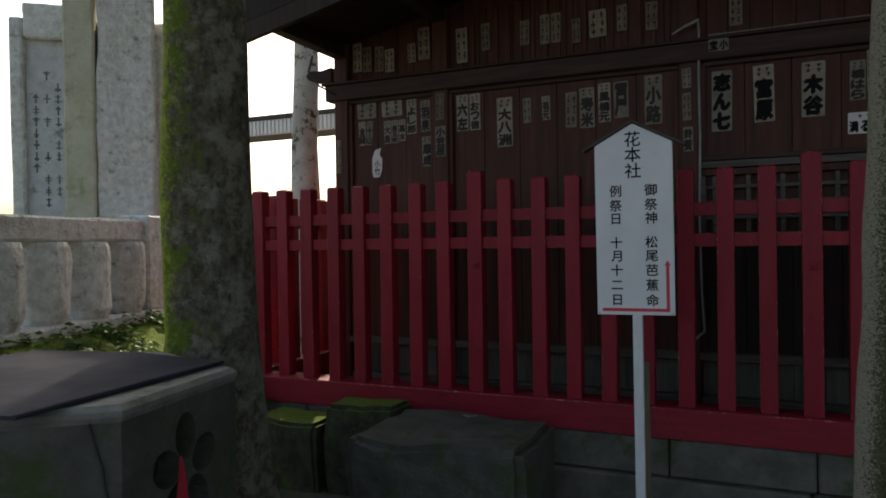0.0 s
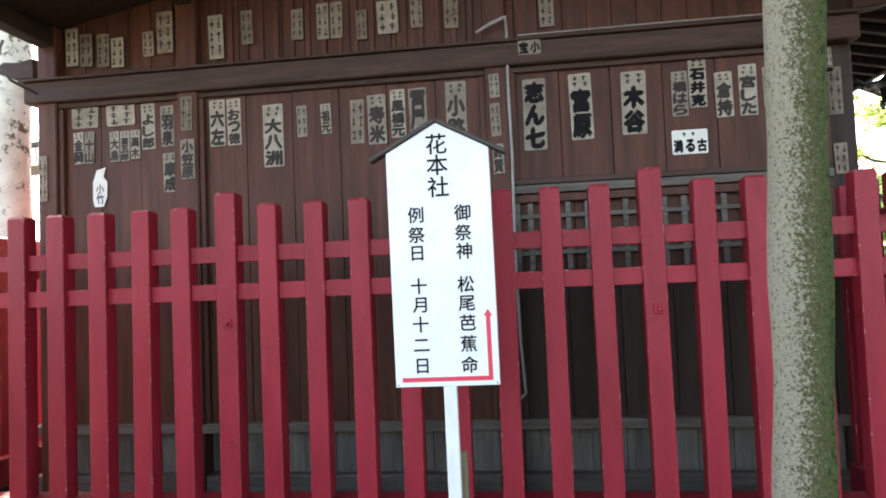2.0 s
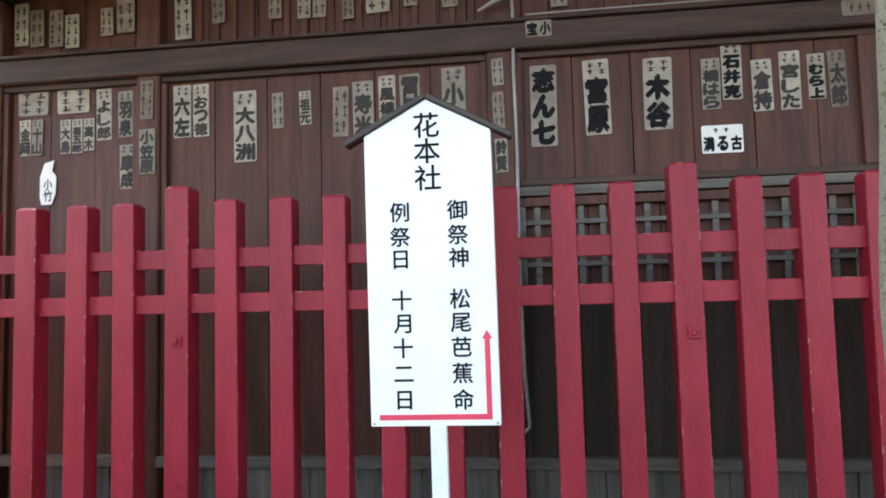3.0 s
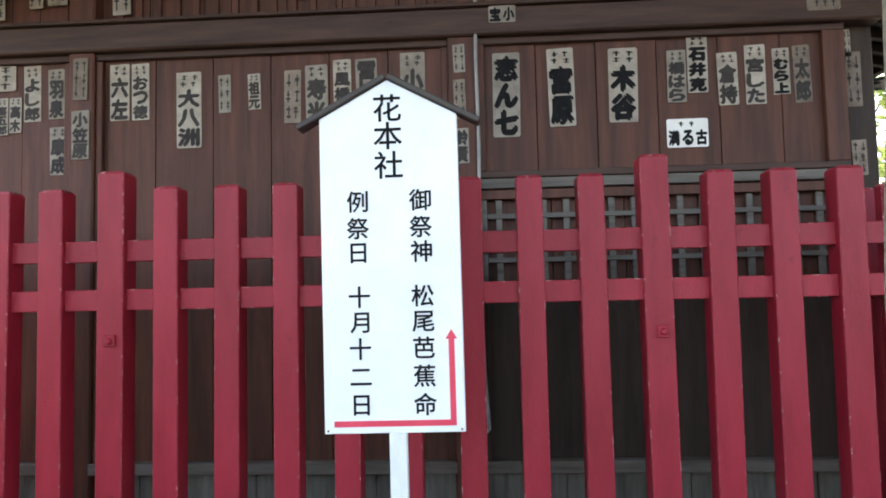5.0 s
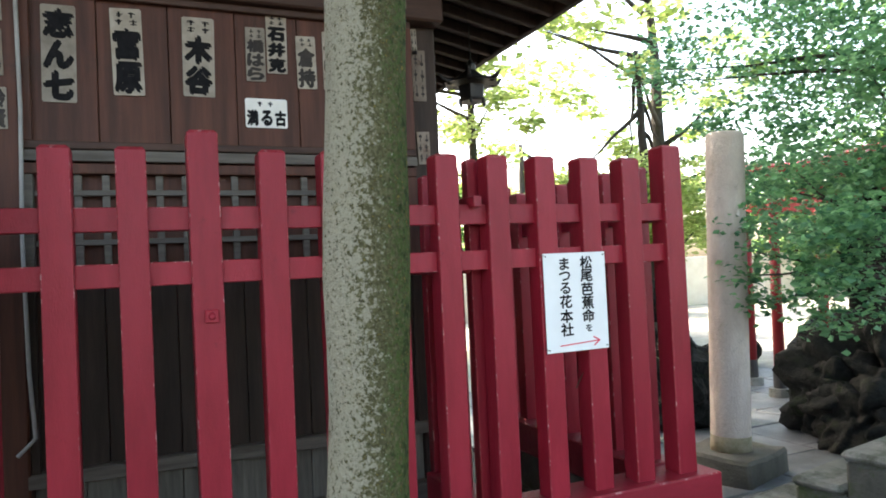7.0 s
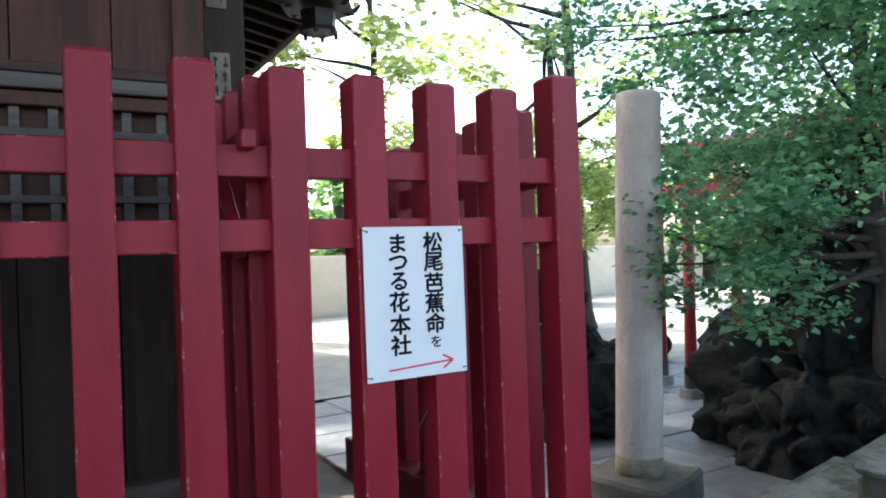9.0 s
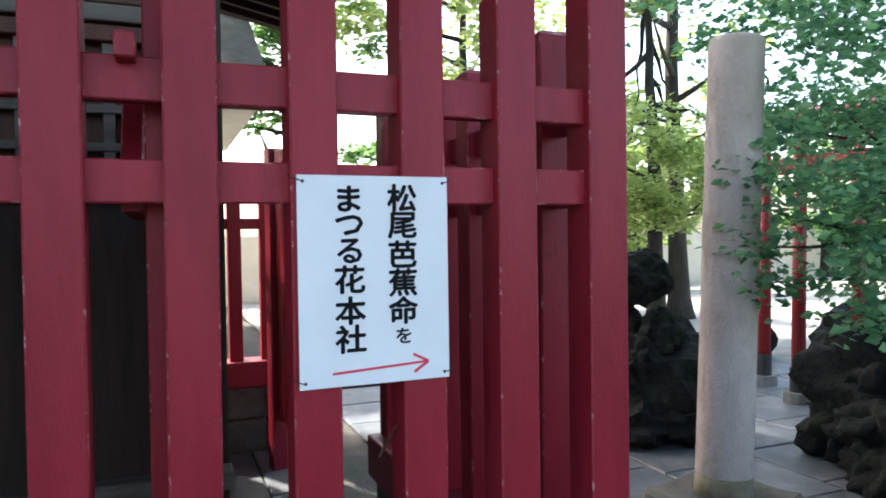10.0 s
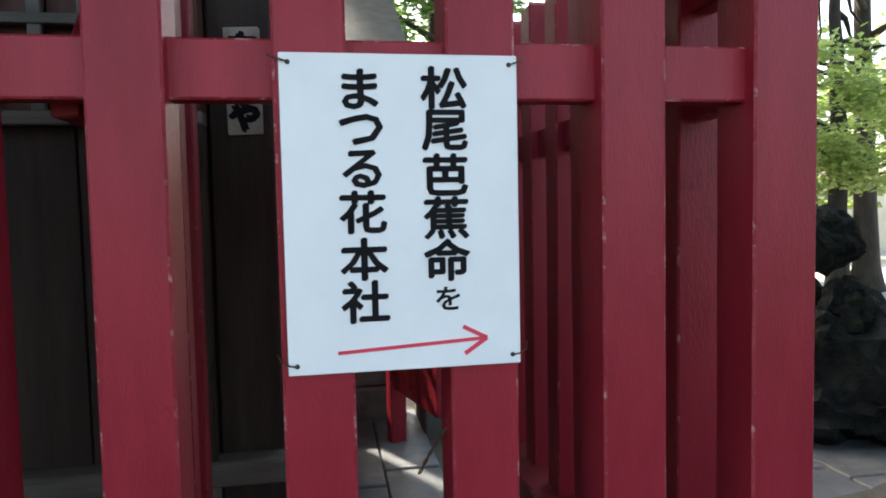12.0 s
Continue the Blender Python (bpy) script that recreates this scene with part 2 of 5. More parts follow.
def part(name, bm, mats, parent=None, label="", smooth=False):
    mesh = bpy.data.meshes.new(name)
    for f in bm.faces:
        f.smooth = smooth
    bm.to_mesh(mesh)
    bm.free()
    return link(name, mesh, mats, parent, label)


def block(x0, x1, y0, y1, z0, z1, bevel=0.004, edge=-1, bm=None):
    """A box with bevelled edges, in a bmesh of its own or added to bm."""
    own = bmesh.new()
    bmesh.ops.create_cube(own, size=1, matrix=Matrix.Translation(((x0 + x1) / 2, (y0 + y1) / 2, (z0 + z1) / 2)) @ Matrix.Diagonal((x1 - x0, y1 - y0, z1 - z0, 1)))
    if bevel:
        bmesh.ops.bevel(own, geom=list(own.edges), offset=bevel, segments=1, profile=0.5, affect="EDGES", material=edge)
    if bm is None:
        return own
    merge(bm, own)
    return bm


def merge(bm, own, m=None):
    if m is not None:
        own.transform(m)
    mesh = bpy.data.meshes.new("joint")
    own.to_mesh(mesh)
    own.free()
    bm.from_mesh(mesh)
    bpy.data.meshes.remove(mesh)


def prism(points, y0, y1, bevel=0.0):
    """An outline in x and z, drawn out from y0 to y1."""
    bm = bmesh.new()
    a = [bm.verts.new((x, y0, z)) for x, z in points]
    b = [bm.verts.new((x, y1, z)) for x, z in points]
    bm.faces.new(a)
    bm.faces.new(b[::-1])
    for i in range(len(a)):
        j = (i + 1) % len(a)
        bm.faces.new((a[j], a[i], b[i], b[j]))
    bmesh.ops.recalc_face_normals(bm, faces=bm.faces)
    if bevel:
        bmesh.ops.bevel(bm, geom=list(bm.edges), offset=bevel, segments=1, affect="EDGES")
    return bm


def tube(points, radii, sides=12, lump=0.0, seed=0, close=True):
    """A round limb through the points, with an uneven skin where lump is given."""
    bm = bmesh.new()
    rings = []
    pts = [Vector(p) for p in points]
    for i, p in enumerate(pts):
        d = (pts[min(i + 1, len(pts) - 1)] - pts[max(i - 1, 0)]).normalized()
        side = d.cross(Vector((0.3, 1, 0.1))).normalized()
        up = side.cross(d)
        ring = []
        for k in range(sides):
            a = 2 * math.pi * k / sides
            v = side * math.cos(a) + up * math.sin(a)
            r = radii[i]
            if lump:
                r *= 1 + lump * noise.noise((p + v * radii[i]) * 3.1 + Vector((seed, 0, 0))) + 0.5 * lump * noise.noise((p + v * radii[i]) * 9 + Vector((seed, 5, 0)))
            ring.append(bm.verts.new(p + v * r))
        rings.append(ring)
    for a, b in zip(rings, rings[1:]):
        for k in range(sides):
            j = (k + 1) % sides
            bm.faces.new((a[k], a[j], b[j], b[k]))
    if close:
        bm.faces.new(rings[0][::-1])
        bm.faces.new(rings[-1])
    return bm


def boulder(centre, size, seed, detail=3, rough=0.3, floor=None, pits=0.0):
    """A lumpy stone; below floor it is cut level."""
    bm = bmesh.new()
    bmesh.ops.create_icosphere(bm, subdivisions=detail, radius=1)
    for v in bm.verts:
        p = v.co.copy()
        s = Vector((seed * 3.7, seed, 0))
        r = 1 + rough * noise.noise(p * 1.4 + s) + 0.55 * rough * noise.noise(p * 3.3 + s) + 0.3 * rough * noise.noise(p * 7 + s)
        if pits:
            r -= pits * max(0, noise.noise(p * 4.5 + s) - 0.15)
        v.co = Vector(centre) + Vector([p[i] * r * size[i] for i in range(3)])
        if floor is not None:
            v.co.z = max(v.co.z, floor)
    return bm


def letters(body, size, bold=0.0):
    """One character as a flat mesh in x and z, facing -y, centred; bold thickens the strokes by that many metres."""
    c = bpy.data.curves.new("letters", "FONT")
    c.body, c.size, c.resolution_u = body, 1.0, 2
    ob = new("letters", c)
    mesh = bpy.data.meshes.new_from_object(ob.evaluated_get(bpy.context.evaluated_depsgraph_get()))
    bpy.data.objects.remove(ob)
    bpy.data.curves.remove(c)
    bm = bmesh.new()
    if mesh.vertices:
        co = np.array([v.co[:2] for v in mesh.vertices])
        mid = (co.min(0) + co.max(0)) / 2
        mesh.transform(Matrix.Rotation(radians(90), 4, "X") @ Matrix.Scale(size, 4) @ Matrix.Translation((-mid[0], -mid[1], 0)))
        for i, (dx, dz) in enumerate(((0, 0), (1, 0), (-1, 0), (0, 1), (0, -1), (0.7, 0.7), (-0.7, -0.7))[:7 if bold else 1]):
            step = Matrix.Translation((dx * bold, -0.00006 * i, dz * bold))
            mesh.transform(step)
            bm.from_mesh(mesh)
            mesh.transform(step.inverted())
    bpy.data.meshes.remove(mesh)
    return bm


def characters(body, width, z_top, z_bottom, x, y, bold, mat, owner):
    """A column of characters, each one a piece of its own."""
    cell = (z_top - z_bottom) / len(body)
    for i, ch in enumerate(body):
        own = column_of(ch, width, z_top - i * cell, z_top - (i + 1) * cell, x, y, bold)
        part("character", own, mat, owner)


def column_of(body, width, z_top, z_bottom, x, y, bold, squash=1.0):
    """Characters set one under the other between two heights, each filling its cell."""
    bm = bmesh.new()
    cell = (z_top - z_bottom) / len(body)
    for i, ch in enumerate(body):
        own = letters(ch, cell, bold * cell)
        if not own.verts:
            own.free()
            continue
        w = max(v.co.x for v in own.verts) - min(v.co.x for v in own.verts)
        h = max(v.co.z for v in own.verts) - min(v.co.z for v in own.verts)
        sx = min(width / w, 2.2 * squash) if w > cell * 0.3 else 1
        sz = min(cell * 0.97 / h, 1.9) if h > cell * 0.3 else 1
        merge(bm, own, Matrix.Translation((x, y, z_top - (i + 0.5) * cell)) @ Matrix.Diagonal((sx, 1, sz, 1)))
    return bm


# ---- ground ----
bm = bmesh.new()
bmesh.ops.create_grid(bm, x_segments=120, y_segments=120, size=30)
for v in bm.verts:
    v.co.z = -0.02 + 0.025 * noise.noise(v.co * 0.6) + 0.012 * noise.noise(v.co * 2.3)
rim = [e for e in bm.edges if e.is_boundary]
out = bmesh.ops.extrude_edge_only(bm, edges=rim)
for v in out["geom"]:
    if isinstance(v, bmesh.types.BMVert):
        v.co.x, v.co.y, v.co.z = v.co.x * 30, v.co.y * 30, -0.02
tagged(part("ground", bm, EARTH, smooth=True), "damp brown packed earth with patches of moss", "ground", kind="structure")

# ---- red fence ----
S, F, TOP, TALL, SILL = 0.21, 5.5, 1.946, 2.005, 0.618


def post_mesh(w, d, h):
    """A square post with a low chamfered head; its foot is at z 0, its front face at y 0."""
    bm = bmesh.new()
    c = 0.011
    ring = [(0, 0), (w, 0), (w, d), (0, d)]
    inset = [(c, c), (w - c, c), (w - c, d - c), (c, d - c)]
    lo = [bm.verts.new((x, y, 0)) for x, y in ring]
    hi = [bm.verts.new((x, y, h - 0.012)) for x, y in ring]
    top = [bm.verts.new((x, y, h - 0.001)) for x, y in inset]
    tip = bm.verts.new((w / 2, d / 2, h + 0.003))
    for i in range(4):
        j = (i + 1) % 4
        bm.faces.new((lo[i], lo[j], hi[j], hi[i]))
        bm.faces.new((hi[i], hi[j], top[j], top[i])).material_index = 1
        bm.faces.new((top[i], top[j], tip)).material_index = 1
    bm.faces.new(lo[::-1])
    up = [e for e in bm.edges if abs(e.verts[0].co.z - e.verts[1].co.z) > h / 2]
    bmesh.ops.bevel(bm, geom=up, offset=0.0035, segments=1, affect="EDGES", material=1)
    mesh = bpy.data.meshes.new("post")
    bm.to_mesh(mesh)
    bm.free()
    mesh.materials.append(RED)
    mesh.materials.append(RED_EDGE)
    return mesh


SHORT_POST, TALL_POST = post_mesh(0.088, 0.088, TOP - SILL), post_mesh(0.095, 0.095, TALL - SILL)


def fence_run(fence, count, tall, rail_from, rail_to, sill_from, sill_to, bolts=True):
    """Posts, two rails and a sill along the fence's own x; its front is at y 0."""
    for k in count:
        big = k % 9 == 0 if tall is None else k in tall
        ob = link("post", TALL_POST if big else SHORT_POST, [RED, RED_EDGE], fence)
        ob.location = (k * S + random.uniform(-0.005, 0.005) * (not big), random.uniform(0, 0.003), SILL)
        ob.rotation_euler = (random.uniform(-0.003, 0.003), random.uniform(-0.004, 0.004), 0)
        if big and bolts and k in (0, 9):
            b = tube([(k * S + 0.052, -0.020, 1.408), (k * S + 0.052, -0.014, 1.408), (k * S + 0.052, 0.004, 1.408)], [0.007, 0.013, 0.014], 8)
            block(k * S + 0.031, k * S + 0.073, -0.009, 0.002, 1.387, 1.429, 0.003, bm=b)
            part("bolt", b, RED, fence, "painted-over bolt on a square washer")
    for z0, z1 in ((1.684, 1.759), (1.512, 1.586)):
        part("rail", block(rail_from, rail_to, 0.026, 0.066, z0, z1, 0.003, 1), [RED, RED_EDGE], fence)
    part("sill", block(sill_from, sill_to, -0.055, 0.15, 0.445, SILL, 0.006, 1), [RED_BASE, RED_EDGE], fence, "thick red timber sill")


front = thing("picket_fence", "dark red painted timber fence with square posts on stone", "fence", (0, F, 0))
fence_run(front, range(-9, 19), None, -1.89, 3.82, -1.98, 3.955)
side = thing("picket_fence", "dark red painted timber fence returning to the gate", "fence", (3.878, 5.52, 0))
side.rotation_euler = (0, 0, radians(90))
fence_run(side, range(1, 8), (7,), 0.02, 1.52, 0.15, 1.58)
far_side = thing("picket_fence", "sunlit red timber fence beyond the gate", "fence", (3.878, 8.75, 0))
far_side.rotation_euler = (0, 0, radians(90))
fence_run(far_side, range(0, 3), (0, 2), 0.0, 0.48, -0.03, 0.50)
back = thing("picket_fence", "red timber fence along the rear of the enclosure", "fence", (-1.9, 9.16, 0))
fence_run(back, range(0, 27), None, 0.0, 5.7, -0.05, 5.62, bolts=False)
west = thing("picket_fence", "red timber fence closing the shaded side of the enclosure", "fence", (-1.80, 5.52, 0))
west.rotation_euler = (0, 0, radians(90))
fence_run(west, range(1, 18), None, 0.02, 3.62, 0.15, 3.58, bolts=False)
# short cross fence from the front fence to the corner of the hall
cross = thing("cross_fence", "short run of red fence joining the hall corner", "fence", (0, 0, 0))
SLIM_POST = post_mesh(0.050, 0.055, TOP - SILL)
for y in (5.61, 5.79, 5.95, 6.08):
    ob = link("post", SLIM_POST, [RED, RED_EDGE], cross)
    ob.location = (2.912, y, SILL)
part("rail", block(2.872, 2.905, 5.478, 6.20, 1.745, 1.787, 0.003, 1), [RED, RED_EDGE], cross)
part("rail", block(2.872, 2.905, 5.60, 6.20, 1.50, 1.552, 0.003, 1), [RED, RED_EDGE], cross)
part("sill", block(2.885, 3.005, 5.66, 6.12, 0.47, SILL, 0.006, 1), [RED_BASE, RED_EDGE], cross)
ob = part("brace", block(-0.02, 0.02, -0.11, 0.11, -0.03, 0.03, 0.003, 1), [RED, RED_EDGE], cross, "slanting brace")
ob.location, ob.rotation_euler = (2.89, 5.74, 1.63), (radians(48), 0, 0)

# stone footing under the fence, course by course
def footing(name, length, at, turn):
    base = thing(name, "low footing of damp dark stone blocks with moss", "footing", at, kind="structure")
    base.rotation_euler = (0, 0, radians(turn))
    for z0, z1, off in ((0.225, 0.445, 0.0), (-0.05, 0.22, 0.4)):
        x = -off
        while x < length:
            w = random.uniform(0.7, 0.95)
            x0, x1 = max(x, 0), min(x + w, length)
            if x1 - x0 > 0.1:
                part("stone", block(x0 + 0.004, x1 - 0.004, random.uniform(0, 0.008) - (0.04 if z0 < 0.1 else 0), 0.16, z0, z1, 0.012), STONE_BASE, base)
            x += w
    return base


footing("footing_1", 5.98, (-2.02, F - 0.035, 0), 0)
footing("footing_2", 1.45, (3.925, 5.66, 0), 90)
footing("footing_3", 0.5, (3.925, 8.72, 0), 90)
footing("footing_4", 5.6, (-1.9, 9.13, 0), 0)
footing("footing_5", 3.5, (-1.76, 5.66, 0), 90)

# gate leaf standing open
gate = thing("gate_leaf", "open red boarded gate leaf with a black iron latch", "gate", (3.60, 8.62, 0))
gate.rotation_euler = (0, 0, radians(103.6))
for i in range(5):
    part("board", block(-0.625 + 0.125 * i, -0.503 + 0.125 * i, -0.02, 0.02, 0.33, 1.98, 0.004, 1), [RED, RED_EDGE], gate)
for z in (0.45, 1.1, 1.8):
    part("ledge", block(-0.61, -0.01, -0.05, -0.021, z, z + 0.09, 0.004, 1), [RED, RED_EDGE], gate)
part("hinge_post", block(0.004, 0.09, -0.045, 0.045, -0.05, 2.0, 0.004, 1), [RED, RED_EDGE], gate)
part("latch", block(-0.66, -0.55, -0.082, -0.051, 1.33, 1.36, 0.004), BRONZE, gate, "black iron latch")

# ---- shrine hall ----
W = 6.27


def planks(owner, x0, x1, z0, z1, y, mat, width=0.2, seed=1, thick=0.025):
    """Upright boards side by side, each a little proud or shy of the next."""
    rng = random.Random(seed)
    n = max(1, round((x1 - x0) / width))
    step = (x1 - x0) / n
    for i in range(n):
        d = rng.uniform(-0.003, 0.003)
        part("plank", block(x0 + i * step + 0.0015, x0 + (i + 1) * step - 0.0015, y + d, y + thick + d, z0, z1, 0.002), mat, owner)


EX0, EX1, EY0, EY1, RIDGE_X, RIDGE_Z, EAVE_Z = -2.20, 3.96, 5.36, 9.6, 0.82, 3.60, 2.965
BX0 = -1.47  # the roof body ends here; only the verge runs on


def under(x):
    """Height of the roof's underside above the plan line x."""
    return RIDGE_Z - (RIDGE_Z - EAVE_Z) * abs(x - RIDGE_X) / (EX1 - RIDGE_X)


hall = thing("shrine_hall", "old dark brown timber shrine hall covered in paper votive slips", "shrine", (0, 0, 0))
# framework of the long side
COLUMNS = ((-1.43, -1.308, 0), (-0.557, -0.434, 1), (1.209, 1.338, 2), (2.955, 3.104, 3))
for x0, x1, i in COLUMNS:
    # corner column is near-black, the passage shade put into its colour
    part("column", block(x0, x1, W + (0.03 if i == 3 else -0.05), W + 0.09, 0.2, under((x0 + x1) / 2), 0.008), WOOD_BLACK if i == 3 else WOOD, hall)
part("tie_beam", block(-1.50, 3.11, W - 0.075, W + 0.06, 2.70, 2.825, 0.008), WOOD_H, hall, "broad dark tie beam")
part("beam_cap", block(-1.52, 3.12, W - 0.095, W - 0.02, 2.825, 2.841, 0.003), WOOD_H, hall)
part("tie_beam", block(0.1, 1.54, W - 0.065, W + 0.06, 3.30, 3.40, 0.008), WOOD_H, hall)
for x0, x1 in ((-1.308, -0.557), (-0.434, 1.209)):
    planks(hall, x0, x1, 0.815, 2.70, W, WOOD, 0.29, 3 + int(x0))
    # slim frame round the panel
    part("panel_frame", block(x0, x1, W - 0.03, W, 2.67, 2.70, 0.003), WOOD_H, hall)
    part("panel_frame", block(x0, x0 + 0.03, W - 0.03, W, 0.815, 2.665, 0.003), WOOD, hall)
    part("panel_frame", block(x1 - 0.03, x1, W - 0.03, W, 0.815, 2.665, 0.003), WOOD, hall)
planks(hall, 1.338, 2.955, 2.055, 2.70, W, WOOD, 0.26, 8)
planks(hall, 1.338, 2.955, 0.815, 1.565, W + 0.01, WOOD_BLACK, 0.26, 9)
planks(hall, 1.338, 2.955, 1.565, 2.055, W + 0.02, WOOD, 0.3, 10)
for z0, z1 in ((2.67, 2.70), (2.06, 2.09)):
    part("panel_frame", block(1.338, 2.955, W - 0.03, W, z0, z1, 0.003), WOOD_H, hall)
part("panel_frame", block(1.338, 1.375, W - 0.03, W, 2.09, 2.67, 0.003), WOOD, hall)
part("panel_frame", block(2.86, 2.955, W - 0.03, W, 2.09, 2.67, 0.003), WOOD, hall)
for x0, x1 in ((1.338, 1.37), (2.91, 2.955)):
    part("panel_frame", block(x0, x1, W - 0.03, W, 0.815, 1.565, 0.003), WOOD_BLACK, hall)
# lattice window band
part("lattice_frame", block(1.338, 2.955, W - 0.045, W + 0.02, 2.01, 2.053, 0.003), WOOD_GREYH, hall)
part("lattice_frame", block(1.338, 2.955, W - 0.035, W + 0.02, 1.565, 1.595, 0.003), WOOD_GREYH, hall)
part("lattice_frame", block(1.338, 2.955, W - 0.03, W + 0.02, 1.962, 2.004, 0.003), WOOD, hall)
part("lattice_frame", block(1.338, 1.372, W - 0.03, W + 0.02, 1.597, 1.960, 0.003), WOOD_GREYH, hall)
for z in (1.680, 1.778, 1.876):
    part("lattice_bar", block(1.374, 2.905, W - 0.020, W + 0.008, z, z + 0.022, 0.002), WOOD_GREYH, hall)
for k in range(15):
    x = 1.412 + 0.0995 * k
    part("lattice_bar", block(x, x + 0.028, W - 0.014, W + 0.004, 1.597, 1.960, 0.002), WOOD_GREYH, hall)
part("lattice_frame", block(2.907, 2.953, W - 0.028, W + 0.018, 1.597, 1.960, 0.003), WOOD, hall)
# low rail and skirting boards
part("low_rail", block(-1.50, 3.11, W - 0.05, W + 0.03, 0.765, 0.818, 0.004), WOOD_GREYH, hall, "weathered grey low rail")
for (x0, x1) in ((-1.308, -0.557), (-0.434, 1.209), (1.338, 2.955)):
    planks(hall, x0, x1, 0.528, 0.765, W + 0.05, WOOD_GREY, 0.19, 12 + int(x0 * 3))
part("ground_sill", block(-1.50, 3.11, W - 0.03, W + 0.12, 0.40, 0.528, 0.006), WOOD_GREYH, hall)
# boards and battens above the tie beam
for (x0, x1) in ((-1.308, -0.47), (-0.47, 1.25), (1.25, 2.955)):
    n = round((x1 - x0) / 0.13)
    for i in range(n):
        a, b = x0 + (x1 - x0) * i / n, x0 + (x1 - x0) * (i + 1) / n
        part("plank", block(a + 0.0015, b - 0.0015, W + 0.03, W + 0.055, 2.825, max(under(a), under(b)) + 0.02, 0.002), WOOD, hall)
x = -0.36
while x < 1.2:
    part("batten", block(x, x + 0.03, W + 0.012, W + 0.03, 2.841, 3.28, 0.002), WOOD, hall)
    x += 0.093
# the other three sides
# wall by the passage is darker than the other two, standing for shade
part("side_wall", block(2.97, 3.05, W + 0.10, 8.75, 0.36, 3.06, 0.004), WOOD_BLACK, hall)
part("side_wall", block(-1.41, -1.33, W + 0.10, 8.75, 0.36, 3.06, 0.004), WOOD, hall)
part("rear_wall", block(-1.43, 3.098, 8.75, 8.85, 0.36, 3.06, 0.004), WOOD, hall)
part("floor_slab", block(-1.32, 2.96, W + 0.13, 8.74, 0.30, 0.36, 0), WOOD_BLACK, hall)
part("ceiling", block(-1.32, 2.96, W + 0.10, 8.74, 3.0, 3.04, 0), WOOD_BLACK, hall)
part("plinth", block(-1.52, 3.16, W - 0.06, 8.9, -0.05, 0.355, 0.02), STONE_BASE, hall, "stone plinth")
# carved beam ends at the corners
for sx, x in ((-1, -1.46), (1, 3.10)):
    bm = prism([(x, 2.86), (x + sx * 0.12, 2.865), (x + sx * 0.22, 2.90), (x + sx * 0.25, 2.94), (x + sx * 0.20, 2.975), (x + sx * 0.10, 2.965), (x, 2.985)], W - 0.04, W + 0.06, 0.006)
    part("beam_end", bm, WOOD_H, hall, "carved beam end")
# gabled roof with deep eaves: underside boards, covering, verge boards, rafters
profile = [(EX0, EAVE_Z), (RIDGE_X, RIDGE_Z), (EX1, EAVE_Z), (EX1, EAVE_Z + 0.03), (RIDGE_X, RIDGE_Z + 0.03), (EX0, EAVE_Z + 0.03)]
body = [(BX0, under(BX0)), (RIDGE_X, RIDGE_Z), (EX1, EAVE_Z), (EX1, EAVE_Z + 0.03), (RIDGE_X, RIDGE_Z + 0.03), (BX0, under(BX0) + 0.03)]
# near-black wood here puts the eave's shade into the colour
part("soffit", prism(body, EY0 + 0.05, EY1), WOOD_BLACK, hall, "eave boards darkened to stand for shade")
part("roof", prism([(x, z + 0.034 + (0.13 if k > 2 else 0)) for k, (x, z) in enumerate(body)], EY0 + 0.09, EY1), ROOF, hall, "dark gabled roof")
part("roof_edge", prism([(x, z + 0.034 + (0.13 if k > 2 else 0)) for k, (x, z) in enumerate(profile)], EY0, EY0 + 0.088), WOOD_BLACK, hall)
# extra eave, out of view, added to keep sky light off the wall
shade_outline = [(x, z - 0.004) for x, z in ((-0.85, under(-0.85)), (RIDGE_X, RIDGE_Z), (2.9, under(2.9)), (2.9, under(2.9) + 0.12), (RIDGE_X, RIDGE_Z + 0.12), (-0.85, under(-0.85) + 0.12))]
part("front_eave", prism(shade_outline, EY0 - 0.55, EY0 - 0.003), WOOD_BLACK, hall, "added eave out of view that shades the wall")
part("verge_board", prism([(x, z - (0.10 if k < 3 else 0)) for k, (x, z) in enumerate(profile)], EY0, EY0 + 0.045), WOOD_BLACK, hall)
part("ridge", block(RIDGE_X - 0.12, RIDGE_X + 0.12, EY0, EY1, RIDGE_Z + 0.15, RIDGE_Z + 0.33, 0.02), ROOF, hall)


def rafter(a, b, w=0.045, h=0.055):
    a, b = Vector(a), Vector(b)
    d = (b - a)
    own = block(0, d.length, -w / 2, w / 2, -h / 2, h / 2, 0.003)
    own.transform(Matrix.Translation(a) @ d.to_track_quat("X", "Z").to_matrix().to_4x4())
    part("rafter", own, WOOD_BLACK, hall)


y = 5.55
while y < 9.5:
    rafter((3.02, y, under(3.02) - 0.03), (EX1 - 0.03, y, EAVE_Z - 0.025))
    y += 0.19
for xx in (-1.37, -0.5, 0.82, 1.27, 3.02):
    part("purlin", block(xx - 0.05, xx + 0.05, EY0 + 0.046, W - 0.02, under(xx) - 0.12, under(xx) - 0.02, 0.005), WOOD_BLACK, hall)
part("fascia", block(EX1 - 0.05, EX1, EY0 + 0.046, EY1, EAVE_Z - 0.055, EAVE_Z + 0.04, 0.006), WOOD_BLACK, hall)

# hanging lantern under the eave
lantern = thing("hanging_lantern", "black bronze hanging lantern with a flared hexagonal roof", "lantern", (3.62, 6.96, 2.50))


